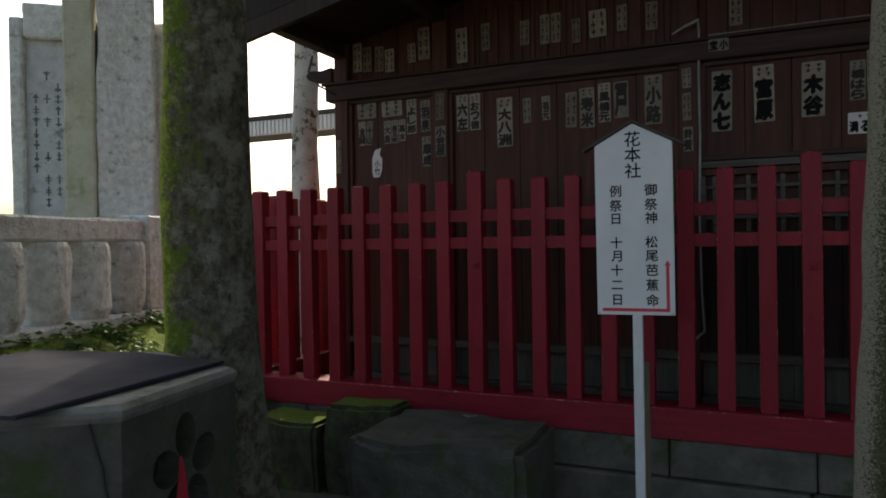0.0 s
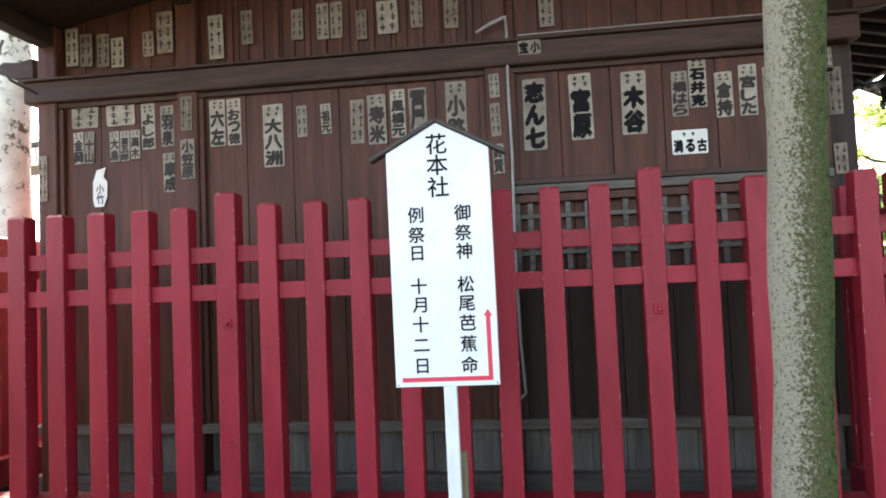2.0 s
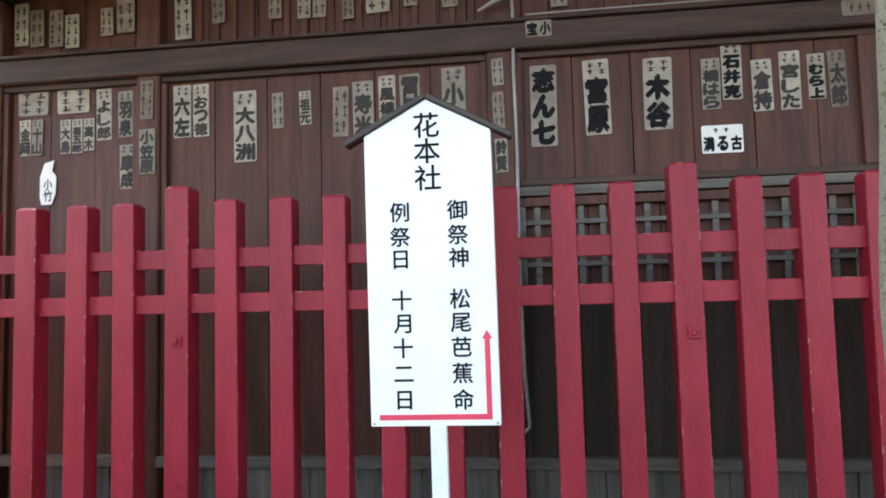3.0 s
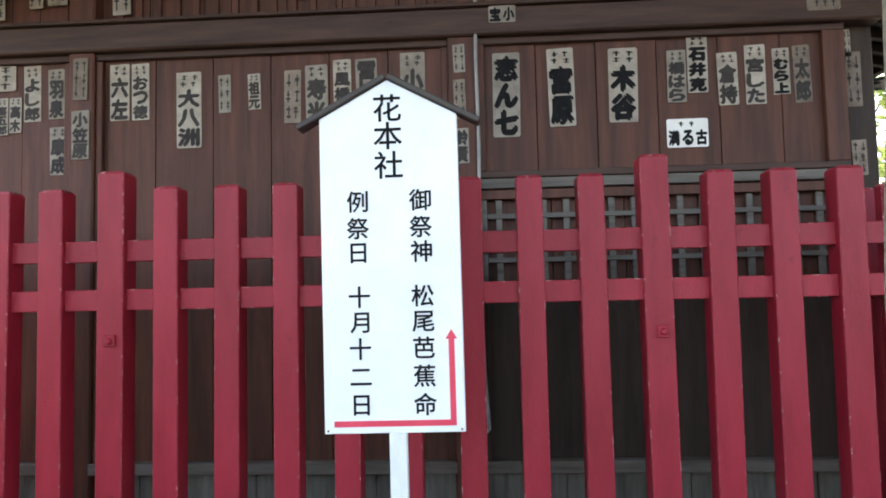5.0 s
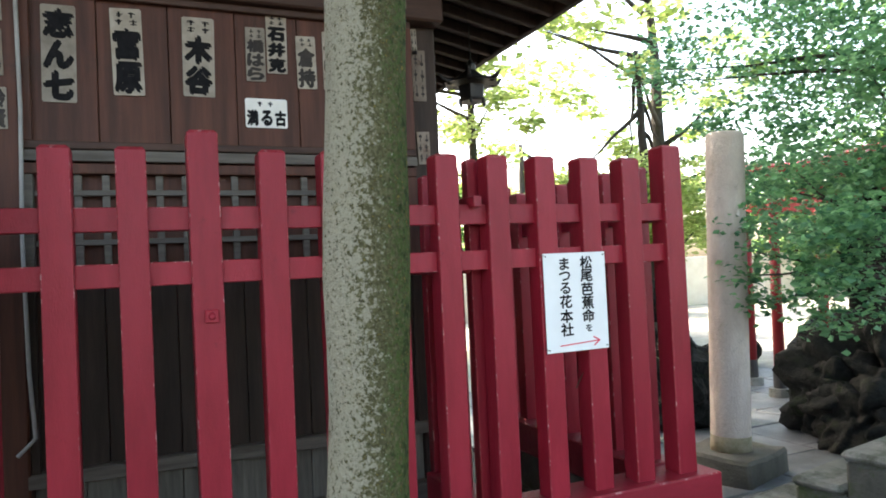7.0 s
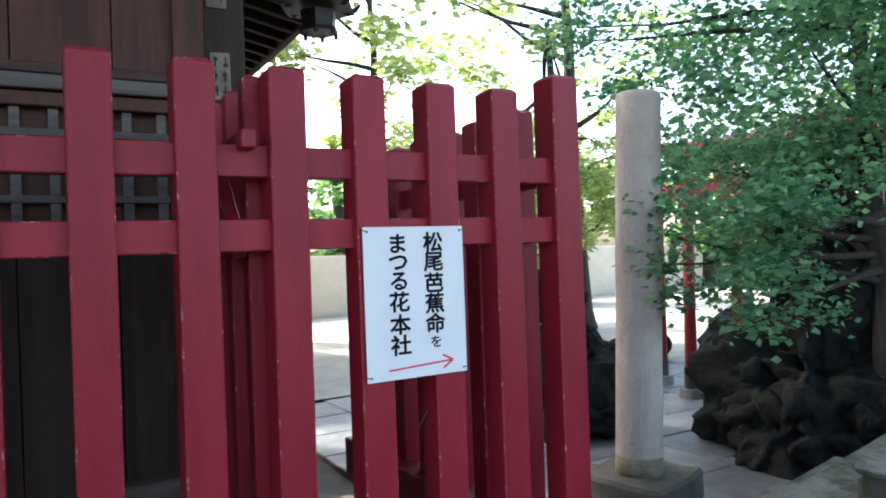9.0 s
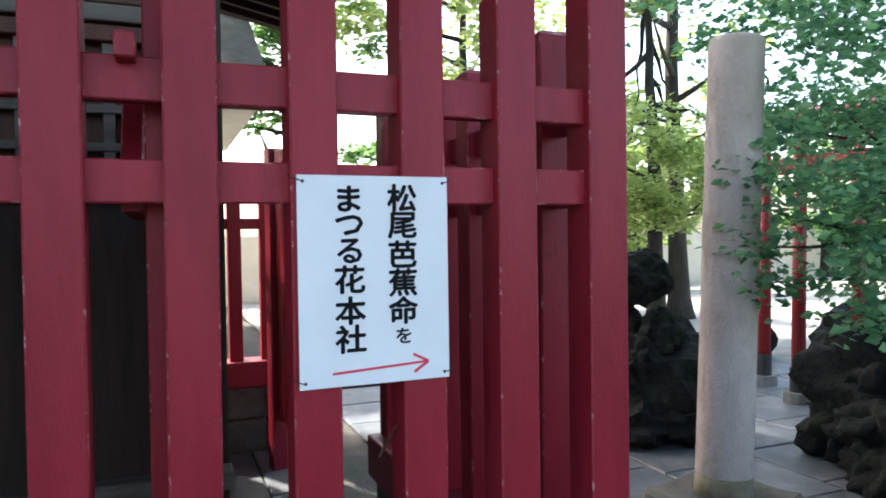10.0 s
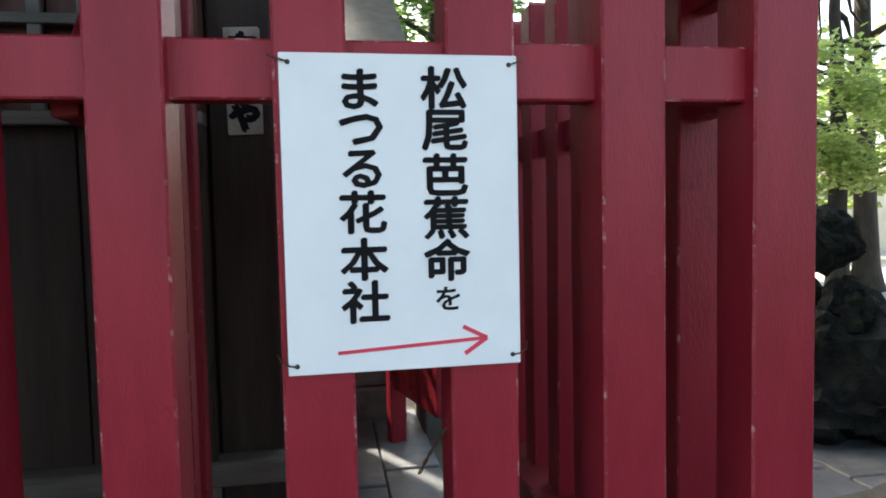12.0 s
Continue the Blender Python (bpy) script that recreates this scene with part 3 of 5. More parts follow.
def hexring(r0, z0, r1, z1, r2=None, z2=None):
    bm = bmesh.new()
    rows = [(r0, z0), (r1, z1)] + ([(r2, z2)] if r2 else [])
    rings = [[bm.verts.new((r * math.cos(math.pi / 3 * k), r * math.sin(math.pi / 3 * k), z)) for k in range(6)] for r, z in rows]
    for a, b in zip(rings, rings[1:]):
        for k in range(6):
            bm.faces.new((a[k], a[(k + 1) % 6], b[(k + 1) % 6], b[k]))
    bm.faces.new(rings[0][::-1])
    bm.faces.new(rings[-1])
    return bm


part("body", hexring(0.078, 0.035, 0.088, 0.115), BRONZE, lantern)
part("base_ring", hexring(0.086, 0.020, 0.094, 0.034), BRONZE, lantern)
part("roof", hexring(0.180, 0.128, 0.085, 0.168, 0.03, 0.215), BRONZE, lantern, "flared roof with turned-up corners")
for k in range(6):
    a = math.pi / 3 * k
    part("corner_horn", tube([(r * math.cos(a), r * math.sin(a), z) for r, z in ((0.085, 0.152), (0.150, 0.136), (0.185, 0.152), (0.212, 0.180))], [0.014, 0.018, 0.013, 0.004], 6), BRONZE, lantern)
    part("foot", tube([(0.082 * math.cos(a), 0.082 * math.sin(a), 0.0), (0.082 * math.cos(a), 0.082 * math.sin(a), 0.024)], [0.008, 0.011], 6), BRONZE, lantern)
part("finial", tube([(0, 0, 0.21), (0, 0, 0.245), (0, 0, 0.28)], [0.03, 0.034, 0.008], 8), BRONZE, lantern)
part("chain", tube([(0, 0, 0.27), (0, 0, 0.535)], [0.005, 0.005], 6), BRONZE, lantern, "thin hanging chain")

# cable on the middle column
cable = thing("cable", "thin grey cable run down the hall column", "cable")
part("drop", tube([(1.342, W - 0.06, 2.89), (1.338, W - 0.065, 2.6), (1.343, W - 0.06, 2.2), (1.336, W - 0.06, 1.7), (1.345, W - 0.06, 1.2), (1.36, W - 0.062, 0.96), (1.30, W - 0.065, 0.90)], [0.008] * 7, 8), CABLE, cable)
part("loop", tube([(1.342, W - 0.06, 2.89), (1.34, W - 0.11, 2.95), (1.26, W - 0.11, 2.92), (1.18, W - 0.09, 2.885)], [0.009, 0.012, 0.010, 0.007], 8), CABLE, cable)
part("eave_wire", tube([(1.40, W - 0.1, 2.848), (2.1, W - 0.1, 2.850), (2.9, W - 0.1, 2.848)], [0.004] * 3, 6), CABLE, cable)
wire = thing("eave_wire", "black wire hanging in a loop below the eave", "wire")
part("strand", tube([(-1.55, 6.1, 3.05), (-1.52, 6.0, 2.9), (-1.42, 6.0, 2.78), (-1.33, 6.1, 2.72)], [0.009] * 4, 6), BLACK, wire)

# ---- paper slips on the hall ----
SLIPS = (
    (-1.240, -1.070, 2.546, 2.676, "", 1), (-1.230, -1.165, 2.336, 2.526, "金岡", 1), (-1.160, -1.100, 2.336, 2.526, "十山", 1), (-1.020, -0.840, 2.546, 2.676, "", 1),
    (-1.000, -0.940, 2.336, 2.516, "大島", 1), (-0.935, -0.875, 2.336, 2.516, "喜五郎", 1), (-0.870, -0.810, 2.346, 2.516, "高木", 1), (-0.800, -0.715, 2.396, 2.666, "よし郎", 1), (-0.680, -0.600, 2.406, 2.646, "羽泉", 1),
    (-0.670, -0.580, 2.139, 2.369, "康成", 1), (-0.380, -0.285, 2.386, 2.656, "六左", 1), (-0.275, -0.190, 2.386, 2.656, "おつ徳", 1),
    (-0.060, 0.060, 2.246, 2.606, "大八洲", 1), (0.140, 0.200, 2.406, 2.586, "", 1), (0.280, 0.340, 2.416, 2.586, "祖元", 1), (0.450, 0.530, 2.346, 2.596, "", 2), (0.550, 0.655, 2.336, 2.616, "寿米", 1),
    (0.680, 0.765, 2.366, 2.636, "風橋元", 1), (0.785, 0.885, 2.386, 2.636, "戸", 1), (0.990, 1.105, 2.326, 2.656, "小路", 1),
    (1.410, 1.535, 2.246, 2.636, "志ん七", 0), (1.660, 1.780, 2.286, 2.646, "宮原", 0), (1.930, 2.060, 2.296, 2.636, "木谷", 0), (2.190, 2.275, 2.376, 2.616, "橋はら", 1), (2.280, 2.370, 2.416, 2.686, "石井克", 0),
    (2.410, 2.500, 2.356, 2.596, "倉持", 1), (2.530, 2.620, 2.356, 2.626, "宮した", 1), (2.650, 2.725, 2.396, 2.606, "むら上", 0), (2.740, 2.815, 2.356, 2.616, "太郎", 2),
)
HIGH = ((-1.28, -1.20, 2.928, 3.158), (-1.19, -1.11, 2.918, 3.118), (-1.08, -1.00, 2.908, 3.108), (-0.99, -0.91, 2.898, 3.078), (-0.79, -0.72, 2.948, 3.098), (-0.70, -0.60, 2.958, 3.208), (-0.38, -0.29, 2.898, 3.158),
        (-0.18, -0.11, 2.968, 3.168), (0.12, 0.19, 2.968, 3.148), (0.27, 0.34, 2.958, 3.168), (0.35, 0.42, 2.958, 3.168), (0.50, 0.56, 2.938, 3.108), (0.62, 0.74, 2.958, 3.148), (0.81, 0.88, 2.978, 3.158), (1.00, 1.08, 2.958, 3.148), (1.52, 1.60, 2.918, 3.098))
GROUP = "paper slips pasted on the hall"


def bars(mat, owner, x0, x1, z0, z1, y, rng, rows):
    """Plain strokes for writing that is past reading, one joined mark a row."""
    h = (z1 - z0) / rows
    for i in range(rows):
        bm = bmesh.new()
        zc = z0 + (i + 0.5) * h
        xm = (x0 + x1) / 2 + rng.uniform(-0.1, 0.1) * (x1 - x0)
        block(xm - 0.09 * (x1 - x0), xm + 0.09 * (x1 - x0), y, y + 0.0012, zc - 0.38 * h, zc + 0.38 * h, 0, bm=bm)
        for _ in range(2):
            cz = zc + rng.uniform(-0.28, 0.28) * h
            block(xm - rng.uniform(0.2, 0.38) * (x1 - x0), xm + rng.uniform(0.2, 0.38) * (x1 - x0), y - 0.0003, y + 0.0009, cz - 0.06 * h, cz + 0.06 * h, 0, bm=bm)
        part("stroke", bm, mat, owner)


def slip(x0, x1, z0, z1, y, text, age, small=True, seed=0):
    """One pasted slip: its paper, the large characters and a band of small unreadable ones on top."""
    rng = random.Random(seed)
    word = ("weathered cream paper slip with bold black brush characters", "aged grey-brown paper slip with dark brush characters", "faded brown paper slip, its writing almost gone")[age]
    ob = thing("paper_slip", word, "paper slip", ((x0 + x1) / 2, y, (z0 + z1) / 2), GROUP)
    ob.rotation_euler = (0, rng.uniform(-0.02, 0.02), 0)
    w, h = (x1 - x0) / 2, (z1 - z0) / 2
    c = 0.12 * w
    paper = prism([(-w + c, -h), (w - c * rng.random(), -h + 0.002), (w, -h + c), (w - 0.002 * rng.random(), h - c), (w - c, h), (-w + c * rng.random(), h - 0.003), (-w, h - c), (-w + 0.003, -h + c)], -0.0014, 0.004)
    part("paper", paper, (PAPER, PAPER, PAPER_FADED)[age] if age else PAPER, ob)
    ink = INK if age == 0 else INK_OLD
    top = h * 0.93
    if small and text and h > 1.4 * w:
        band = h * 0.34
        bars(ink, ob, -w * 0.75, -w * 0.05, top - band, top, -0.0024, rng, 2)
        bars(ink, ob, w * 0.05, w * 0.75, top - band, top, -0.0024, rng, 2)
        top -= band * 1.1
    if text:
        characters(text, 1.78 * w, top, -h * 0.97, 0, -0.002, 0.085 if age == 0 else 0.06, ink, ob)
    else:
        bars(ink, ob, -w * 0.85, -w * 0.1, -h * 0.9, h * 0.9, -0.0024, rng, 3)
        bars(ink, ob, w * 0.1, w * 0.85, -h * 0.9, h * 0.9, -0.0024, rng, 3)


for i, (x0, x1, z0, z1, text, age) in enumerate(SLIPS):
    slip(x0, x1, z0, z1, W - 0.005, text, age, text not in ("志ん七", "戸"), i)
for i, (x0, x1, z0, z1) in enumerate(HIGH):
    slip(x0, x1, z0, z1, W + 0.006, "", 2 if i % 3 else 1, False, 60 + i)
# on the columns
for i, (x0, x1, z0, z1, text, age) in enumerate(((1.235, 1.290, 2.536, 2.666, "", 1), (1.235, 1.290, 2.326, 2.506, "", 2), (1.240, 1.300, 2.124, 2.284, "鈴賢", 1), (-0.530, -0.460, 2.476, 2.676, "", 2), (-0.535, -0.450, 2.199, 2.429, "小笠原", 1),
                                             (2.975, 3.045, 2.336, 2.586, "", 2), (2.985, 3.050, 2.029, 2.189, "", 2), (2.975, 3.005, 2.560, 2.690, "", 1), (-1.420, -1.365, 2.119, 2.389, "", 2), (2.998, 3.078, 1.548, 1.790, "向めや", 0))):
    slip(x0, x1, z0, z1, W + (0.024 if x0 > 2.96 else -0.056), text, age, False, 90 + i)
# wide ones, read from side to side
for x0, x1, z0, z1, y, text, mat, seed in ((2.18, 2.36, 2.174, 2.302, W - 0.005, "満る古", PAPER_NEW, 1), (1.40, 1.52, 2.748, 2.826, W - 0.08, "宝小", PAPER, 2), (2.78, 2.92, 2.74, 2.81, W - 0.08, "", PAPER_FADED, 3)):
    ob = thing("paper_slip", "wide white paper slip with black brush characters" if seed == 1 else "small wide paper slip on the tie beam", "paper slip", ((x0 + x1) / 2, y, (z0 + z1) / 2), GROUP)
    w, h = (x1 - x0) / 2, (z1 - z0) / 2
    part("paper", prism([(-w + 0.006, -h), (w - 0.006, -h), (w, -h + 0.006), (w, h - 0.006), (w - 0.006, h), (-w + 0.006, h), (-w, h - 0.006), (-w, -h + 0.006)], -0.0014, 0.004), mat, ob)
    for i, ch in enumerate(text):
        cw = 2 * w / len(text)
        characters(ch, cw * 0.85, h * 0.25 if seed == 1 else h * 0.8, -h * 0.9, -w + (i + 0.5) * cw, -0.002, 0.06, INK, ob)
    if seed == 1:
        for s in (-0.28, 0.22):
            bars(INK, ob, s * w - 0.016, s * w + 0.016, h * 0.40, h * 0.85, -0.0024, random.Random(seed), 1)
    elif seed == 3:
        for s in (-0.6, -0.1, 0.4):
            bars(INK_OLD, ob, s * w, (s + 0.4) * w, -h * 0.7, h * 0.7, -0.0024, random.Random(seed), 1)
# the shaped white label and a red sticker
ob = thing("paper_slip", "white paper label cut in a gourd shape", "paper slip", (-1.065, W - 0.005, 2.192), GROUP)
part("paper", prism([(-0.035, -0.115), (0.02, -0.115), (0.042, -0.06), (0.045, 0.03), (0.02, 0.06), (0.035, 0.115), (-0.02, 0.10), (-0.045, 0.03), (-0.045, -0.08)], -0.0014, 0.004), PAPER_NEW, ob)
characters("小竹", 0.05, 0.02, -0.10, 0, -0.002, 0.02, INK, ob)
ob = thing("paper_slip", "faded red paper slip", "paper slip", (-0.53, W + 0.006, 3.07), GROUP)
part("paper", block(-0.04, 0.04, -0.0014, 0.004, -0.11, 0.11, 0), PAPER_RED, ob)

# ---- white sign board on a stake ----
board = thing("sign_board", "white wooden sign board with black characters and red arrow", "sign", (1.1055, 5.033, 1.174))
board.rotation_euler = (0, radians(-0.5), 0)
part("board", prism([(-0.1915, 0), (0.1915, 0), (0.1925, 0.868), (0, 0.972), (-0.1925, 0.868)], 0, 0.028, 0.002), WHITE, board)
for sx in (-1, 1):
    cap = block(0, 0.285, -0.012, 0.045, 0, 0.016, 0.003)
    ob = part("cap", cap, BROWN_TRIM, board, "dark brown weather cap")
    ob.location = (0, 0, 0.974)
    ob.rotation_euler = (0, radians(28.4) if sx > 0 else 0, 0)
    if sx < 0:
        cap2 = block(-0.285, 0, -0.012, 0.045, 0, 0.016, 0.003)
        cap2.to_mesh(ob.data)
        cap2.free()
        ob.rotation_euler = (0, radians(-28.4), 0)
ROWS_Z = (0.632, 0.558, 0.49, 0.369, 0.299, 0.228, 0.152, 0.076)
for name, text, u, rows, size in (("title", "花本社", 0.0, (0.892, 0.814, 0.732), 0.086), ("writing", "例祭日十月十二日", -0.089, ROWS_Z, 0.066), ("writing", "御祭神松尾芭蕉命", 0.085, ROWS_Z, 0.066)):
    for ch, z in zip(text, rows):
        ink = bmesh.new()
        merge(ink, letters(ch, size, 0.0011), Matrix.Translation((u, -0.0012, z)) @ Matrix.Diagonal((0.97, 1, 0.95, 1)))
        part("character", ink, INK, board)
red = block(-0.165, 0.168, -0.0012, 0.001, 0.018, 0.034, 0)
block(0.152, 0.168, -0.0012, 0.001, 0.034, 0.25, 0, bm=red)
merge(red, prism([(0.144, 0.25), (0.176, 0.25), (0.160, 0.276)], -0.0012, 0.001))
part("arrow", red, SIGN_RED, board, "red corner arrow")
for u in (-0.182, 0.182):
    part("nail", tube([(u, -0.002, 0.008), (u, 0.001, 0.008)], [0.003, 0.003], 6), RUST, board)
stake = block(-0.024, 0.024, 0.0, 0.03, -1.22, 0.0, 0.003)
ob = part("stake", stake, WHITE_POST, board, "white painted stake with chipped spots")
ob.location, ob.rotation_euler = (0.0085, -0.002, 0.0), (0, radians(0.1), 0)
ob = part("rear_stake", block(-0.022, 0.022, 0.045, 0.08, -1.22, -0.25, 0.004), STAKE, board, "bare timber stake behind")
ob.location = (0.030, 0.0, 0)

# ---- notice tied to the fence ----
notice = thing("fence_notice", "white enamelled notice with black characters wired to the fence", "sign", (3.3055, 5.4955, 1.3695))
notice.rotation_euler = (0, 0, radians(0.6))
part("plate", block(-0.1445, 0.1445, -0.005, -0.001, -0.1925, 0.1925, 0.0012), WHITE, notice)
for text, u, rows in (("松尾芭蕉命", 0.052, (0.152, 0.101, 0.047, -0.006, -0.058)), ("まつる花本社", -0.050, (0.150, 0.102, 0.055, 0.003, -0.054, -0.106))):
    for ch, z in list(zip(text, rows)) + ([("を", -0.106)] if "命" in text else []):
        ink = bmesh.new()
        small = ch == "を"
        merge(ink, letters(ch, 0.036 if small else 0.058, 0.0008 if small else 0.0017), Matrix.Translation((u, -0.0058, z)) @ Matrix.Diagonal((1.03, 1, 0.93, 1)))
        part("character", ink, INK, notice)
arrow = bmesh.new()
merge(arrow, block(-0.085, 0.10, -0.0062, -0.0045, -0.0022, 0.0022, 0))
for s in (-1, 1):
    own = block(-0.034, 0.0, -0.0062, -0.0045, -0.0026, 0.0026, 0)
    own.transform(Matrix.Translation((0.101, 0, 0)) @ Matrix.Rotation(radians(s * 30), 4, "Y"))
    merge(arrow, own)
arrow.transform(Matrix.Translation((0, 0, -0.163)) @ Matrix.Rotation(radians(-3), 4, "Y"))
part("arrow", arrow, SIGN_RED, notice, "thin red arrow")
for sx in (-1, 1):
    for sz in (-1, 1):
        x, z = sx * 0.134, sz * 0.181
        part("hole", tube([(x, -0.0056, z), (x, -0.004, z)], [0.0032, 0.0032], 8), BLACK, notice)
        part("tie_wire", tube([(x, -0.006, z), (x + sx * 0.008, -0.011, z + 0.002), (x + sx * 0.018, -0.004, z + 0.006), (x + sx * 0.024, 0.012, z + 0.012)], [0.0011] * 4, 5), RUST, notice)

# loose twisted wire left on the fence
twist = thing("loose_wire", "short rusty twisted wire hanging from a fence post", "wire")
for ph in (0, math.pi):
    part("strand", tube([(3.366 - 0.0028 * i + 0.0018 * math.cos(i * 1.3 + ph), 5.552 + 0.0018 * math.sin(i * 1.3 + ph), 1.083 - 0.0030 * i - 0.00008 * i * i) for i in range(16)], [0.0013] * 16, 5), RUST, twist)

# ---- trees ----
def leaves(name, clumps, count, size, mat, parent, seed, flat=0.45, label="", tumble=0.45, wide=0.30):
    """A crown: many small folded leaves gathered round the clump centres, with gaps between."""
    rng = np.random.default_rng(seed)
    centre = np.repeat(np.array([c[:3] for c in clumps]), count, axis=0)
    spread = np.repeat(np.array([c[3] for c in clumps]), count)[:, None]
    n = len(centre)
    p = centre + rng.normal(size=(n, 3)) * spread * np.array([0.55, 0.55, 0.55 * flat])
    a = rng.uniform(0, 2 * np.pi, n)
    d = np.stack([np.cos(a), np.sin(a), rng.uniform(-0.5, 0.25, n)], 1)
    d /= np.linalg.norm(d, axis=1)[:, None]
    s = np.cross(d, np.array([0, 0, 1.0]) + rng.normal(size=(n, 3)) * tumble)
    s /= np.linalg.norm(s, axis=1)[:, None]
    k = (size * rng.uniform(0.6, 1.3, n))[:, None]
    up = np.cross(s, d) * k * 0.12
    v = np.stack([p, p + d * k * 0.45 + s * k * wide + up, p + d * k, p + d * k * 0.45 - s * k * wide + up], 1).reshape(-1, 3)
    i = np.arange(n)[:, None] * 4
    f = np.concatenate([i + np.array([[0, 1, 2]]), i + np.array([[0, 2, 3]])], 0)
    mesh = bpy.data.meshes.new(name)
    mesh.from_pydata(v.tolist(), [], f.tolist())
    return link(name, mesh, mat, parent, label)


def wander(a, b, n, sway, rng):
    a, b = Vector(a), Vector(b)
    return [a.lerp(b, i / n) + Vector((rng.uniform(-1, 1), rng.uniform(-1, 1), rng.uniform(-0.5, 0.5))) * sway * (0 < i) for i in range(n + 1)]


def tree(name, label, base, height, r0, bark, crown_c, crown_r, clumps, count, size, mat, seed, lean=(0, 0), limbs=9, low=0.35, sides=14, flat=0.5, lump=0.08, sway=0.03, tumble=0.45, wide=0.30):
    """Trunk, tapering limbs that end in the crown, and the crown itself."""
    rng = random.Random(seed)
    t = thing(name, label, "tree", base)
    top = Vector((lean[0], lean[1], height))
    pts = [Vector((0, 0, -0.1)), Vector((0, 0, 0.12)), Vector((0, 0, 0.4))] + [Vector((0, 0, 0.4)).lerp(top, i / 10) + Vector((rng.uniform(-1, 1), rng.uniform(-1, 1), 0)) * sway for i in range(1, 11)]
    rad = [r0 * 1.9, r0 * 1.45, r0 * 1.15] + [r0 * (1 - 0.7 * i / 10) + 0.004 for i in range(1, 11)]
    part("trunk", tube(pts, rad, sides, lump, seed), bark, t, smooth=True)
    cl = []
    off = Vector(crown_c) - Vector(base)
    while len(cl) < clumps:
        d = Vector((rng.uniform(-1, 1), rng.uniform(-1, 1), rng.uniform(-1, 1)))
        if 0.25 < d.length < 1:
            q = off + Vector([d[i] * crown_r[i] for i in range(3)])
            cl.append((*q, rng.uniform(0.16, 0.34) * min(crown_r) ** 0.5 * 1.1))
    for i in range(limbs):
        h = height * (low + (0.95 - low) * i / max(1, limbs - 1))
        a = Vector((0, 0, 0.4)).lerp(top, (h - 0.4) / (height - 0.4))
        b = min(cl, key=lambda c: abs(c[2] - h - 0.4) + rng.random() * 1.5)
        part("limb", tube(wander(a, b[:3], 5, 0.06, rng), [r0 * 0.38, r0 * 0.3, r0 * 0.22, r0 * 0.15, r0 * 0.1, 0.006], 7), bark, t, smooth=True)
    if count:
        leaves("crown", cl, count, size, mat, t, seed, flat, "", tumble, wide)
    return t


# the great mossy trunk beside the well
# its crown is out of view, widened to hold back sky light
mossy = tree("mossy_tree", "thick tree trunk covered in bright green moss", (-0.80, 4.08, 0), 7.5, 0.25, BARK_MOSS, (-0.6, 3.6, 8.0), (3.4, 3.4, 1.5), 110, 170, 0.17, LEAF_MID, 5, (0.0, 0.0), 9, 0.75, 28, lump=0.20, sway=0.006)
# slim trunk spotted with lichen before the fence
slim = thing("lichen_tree", "slim upright tree trunk spotted with pale lichen and moss", "tree", (2.084, 4.300, 0))
rng = random.Random(3)
pts = [(-0.075, 0, -0.1), (-0.066, 0, 0.08)] + [(0.006 * math.sin(z * 2.1) + 0.047 * (z - 1.5), 0.006 * math.cos(z * 1.7), z) for z in np.linspace(0.3, 4.6, 40)]
rad = [0.115, 0.09] + [0.0705 - 0.001 * (z - 1.4) + 0.003 * math.sin(z * 9) for z in np.linspace(0.3, 4.6, 40)]
trunk = tube(pts, rad, 28, 0.10, 8)
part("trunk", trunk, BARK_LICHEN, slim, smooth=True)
for z, a in ((2.42, 0.4), (2.28, -1.2), (1.02, 2.6)):
    c = Vector((0.062 * math.cos(a), 0.062 * math.sin(a), z))
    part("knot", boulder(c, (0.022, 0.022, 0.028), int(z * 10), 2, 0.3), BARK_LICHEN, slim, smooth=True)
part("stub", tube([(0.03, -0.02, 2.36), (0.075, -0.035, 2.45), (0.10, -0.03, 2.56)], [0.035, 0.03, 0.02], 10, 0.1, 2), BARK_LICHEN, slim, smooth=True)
for i in range(5):
    a = 1.3 * i
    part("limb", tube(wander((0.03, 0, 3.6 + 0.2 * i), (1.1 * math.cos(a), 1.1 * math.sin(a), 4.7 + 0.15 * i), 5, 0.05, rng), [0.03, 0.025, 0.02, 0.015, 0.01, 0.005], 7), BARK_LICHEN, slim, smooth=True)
leaves("crown", [(1.0 * math.cos(a) * r, 1.0 * math.sin(a) * r, 4.7 + 0.4 * math.sin(3 * a), 0.35) for a in np.linspace(0, 6.2, 14) for r in (0.6, 1.2)], 160, 0.08, LEAF_MID, slim, 4)
# pale mottled trunk behind the hall's far corner
# its leafy crown, unseen above, is shifted to shade the well
tree("pale_tree", "tall pale mottled trunk with bare twisting limbs", (-2.42, 7.25, 0), 7.5, 0.165, BARK_PALE, (-3.5, 8.7, 7.0), (2.4, 2.6, 0.9), 70, 150, 0.15, LEAF_MID, 9, (0.0, 0.0), 6, 0.42, 20, lump=0.12)
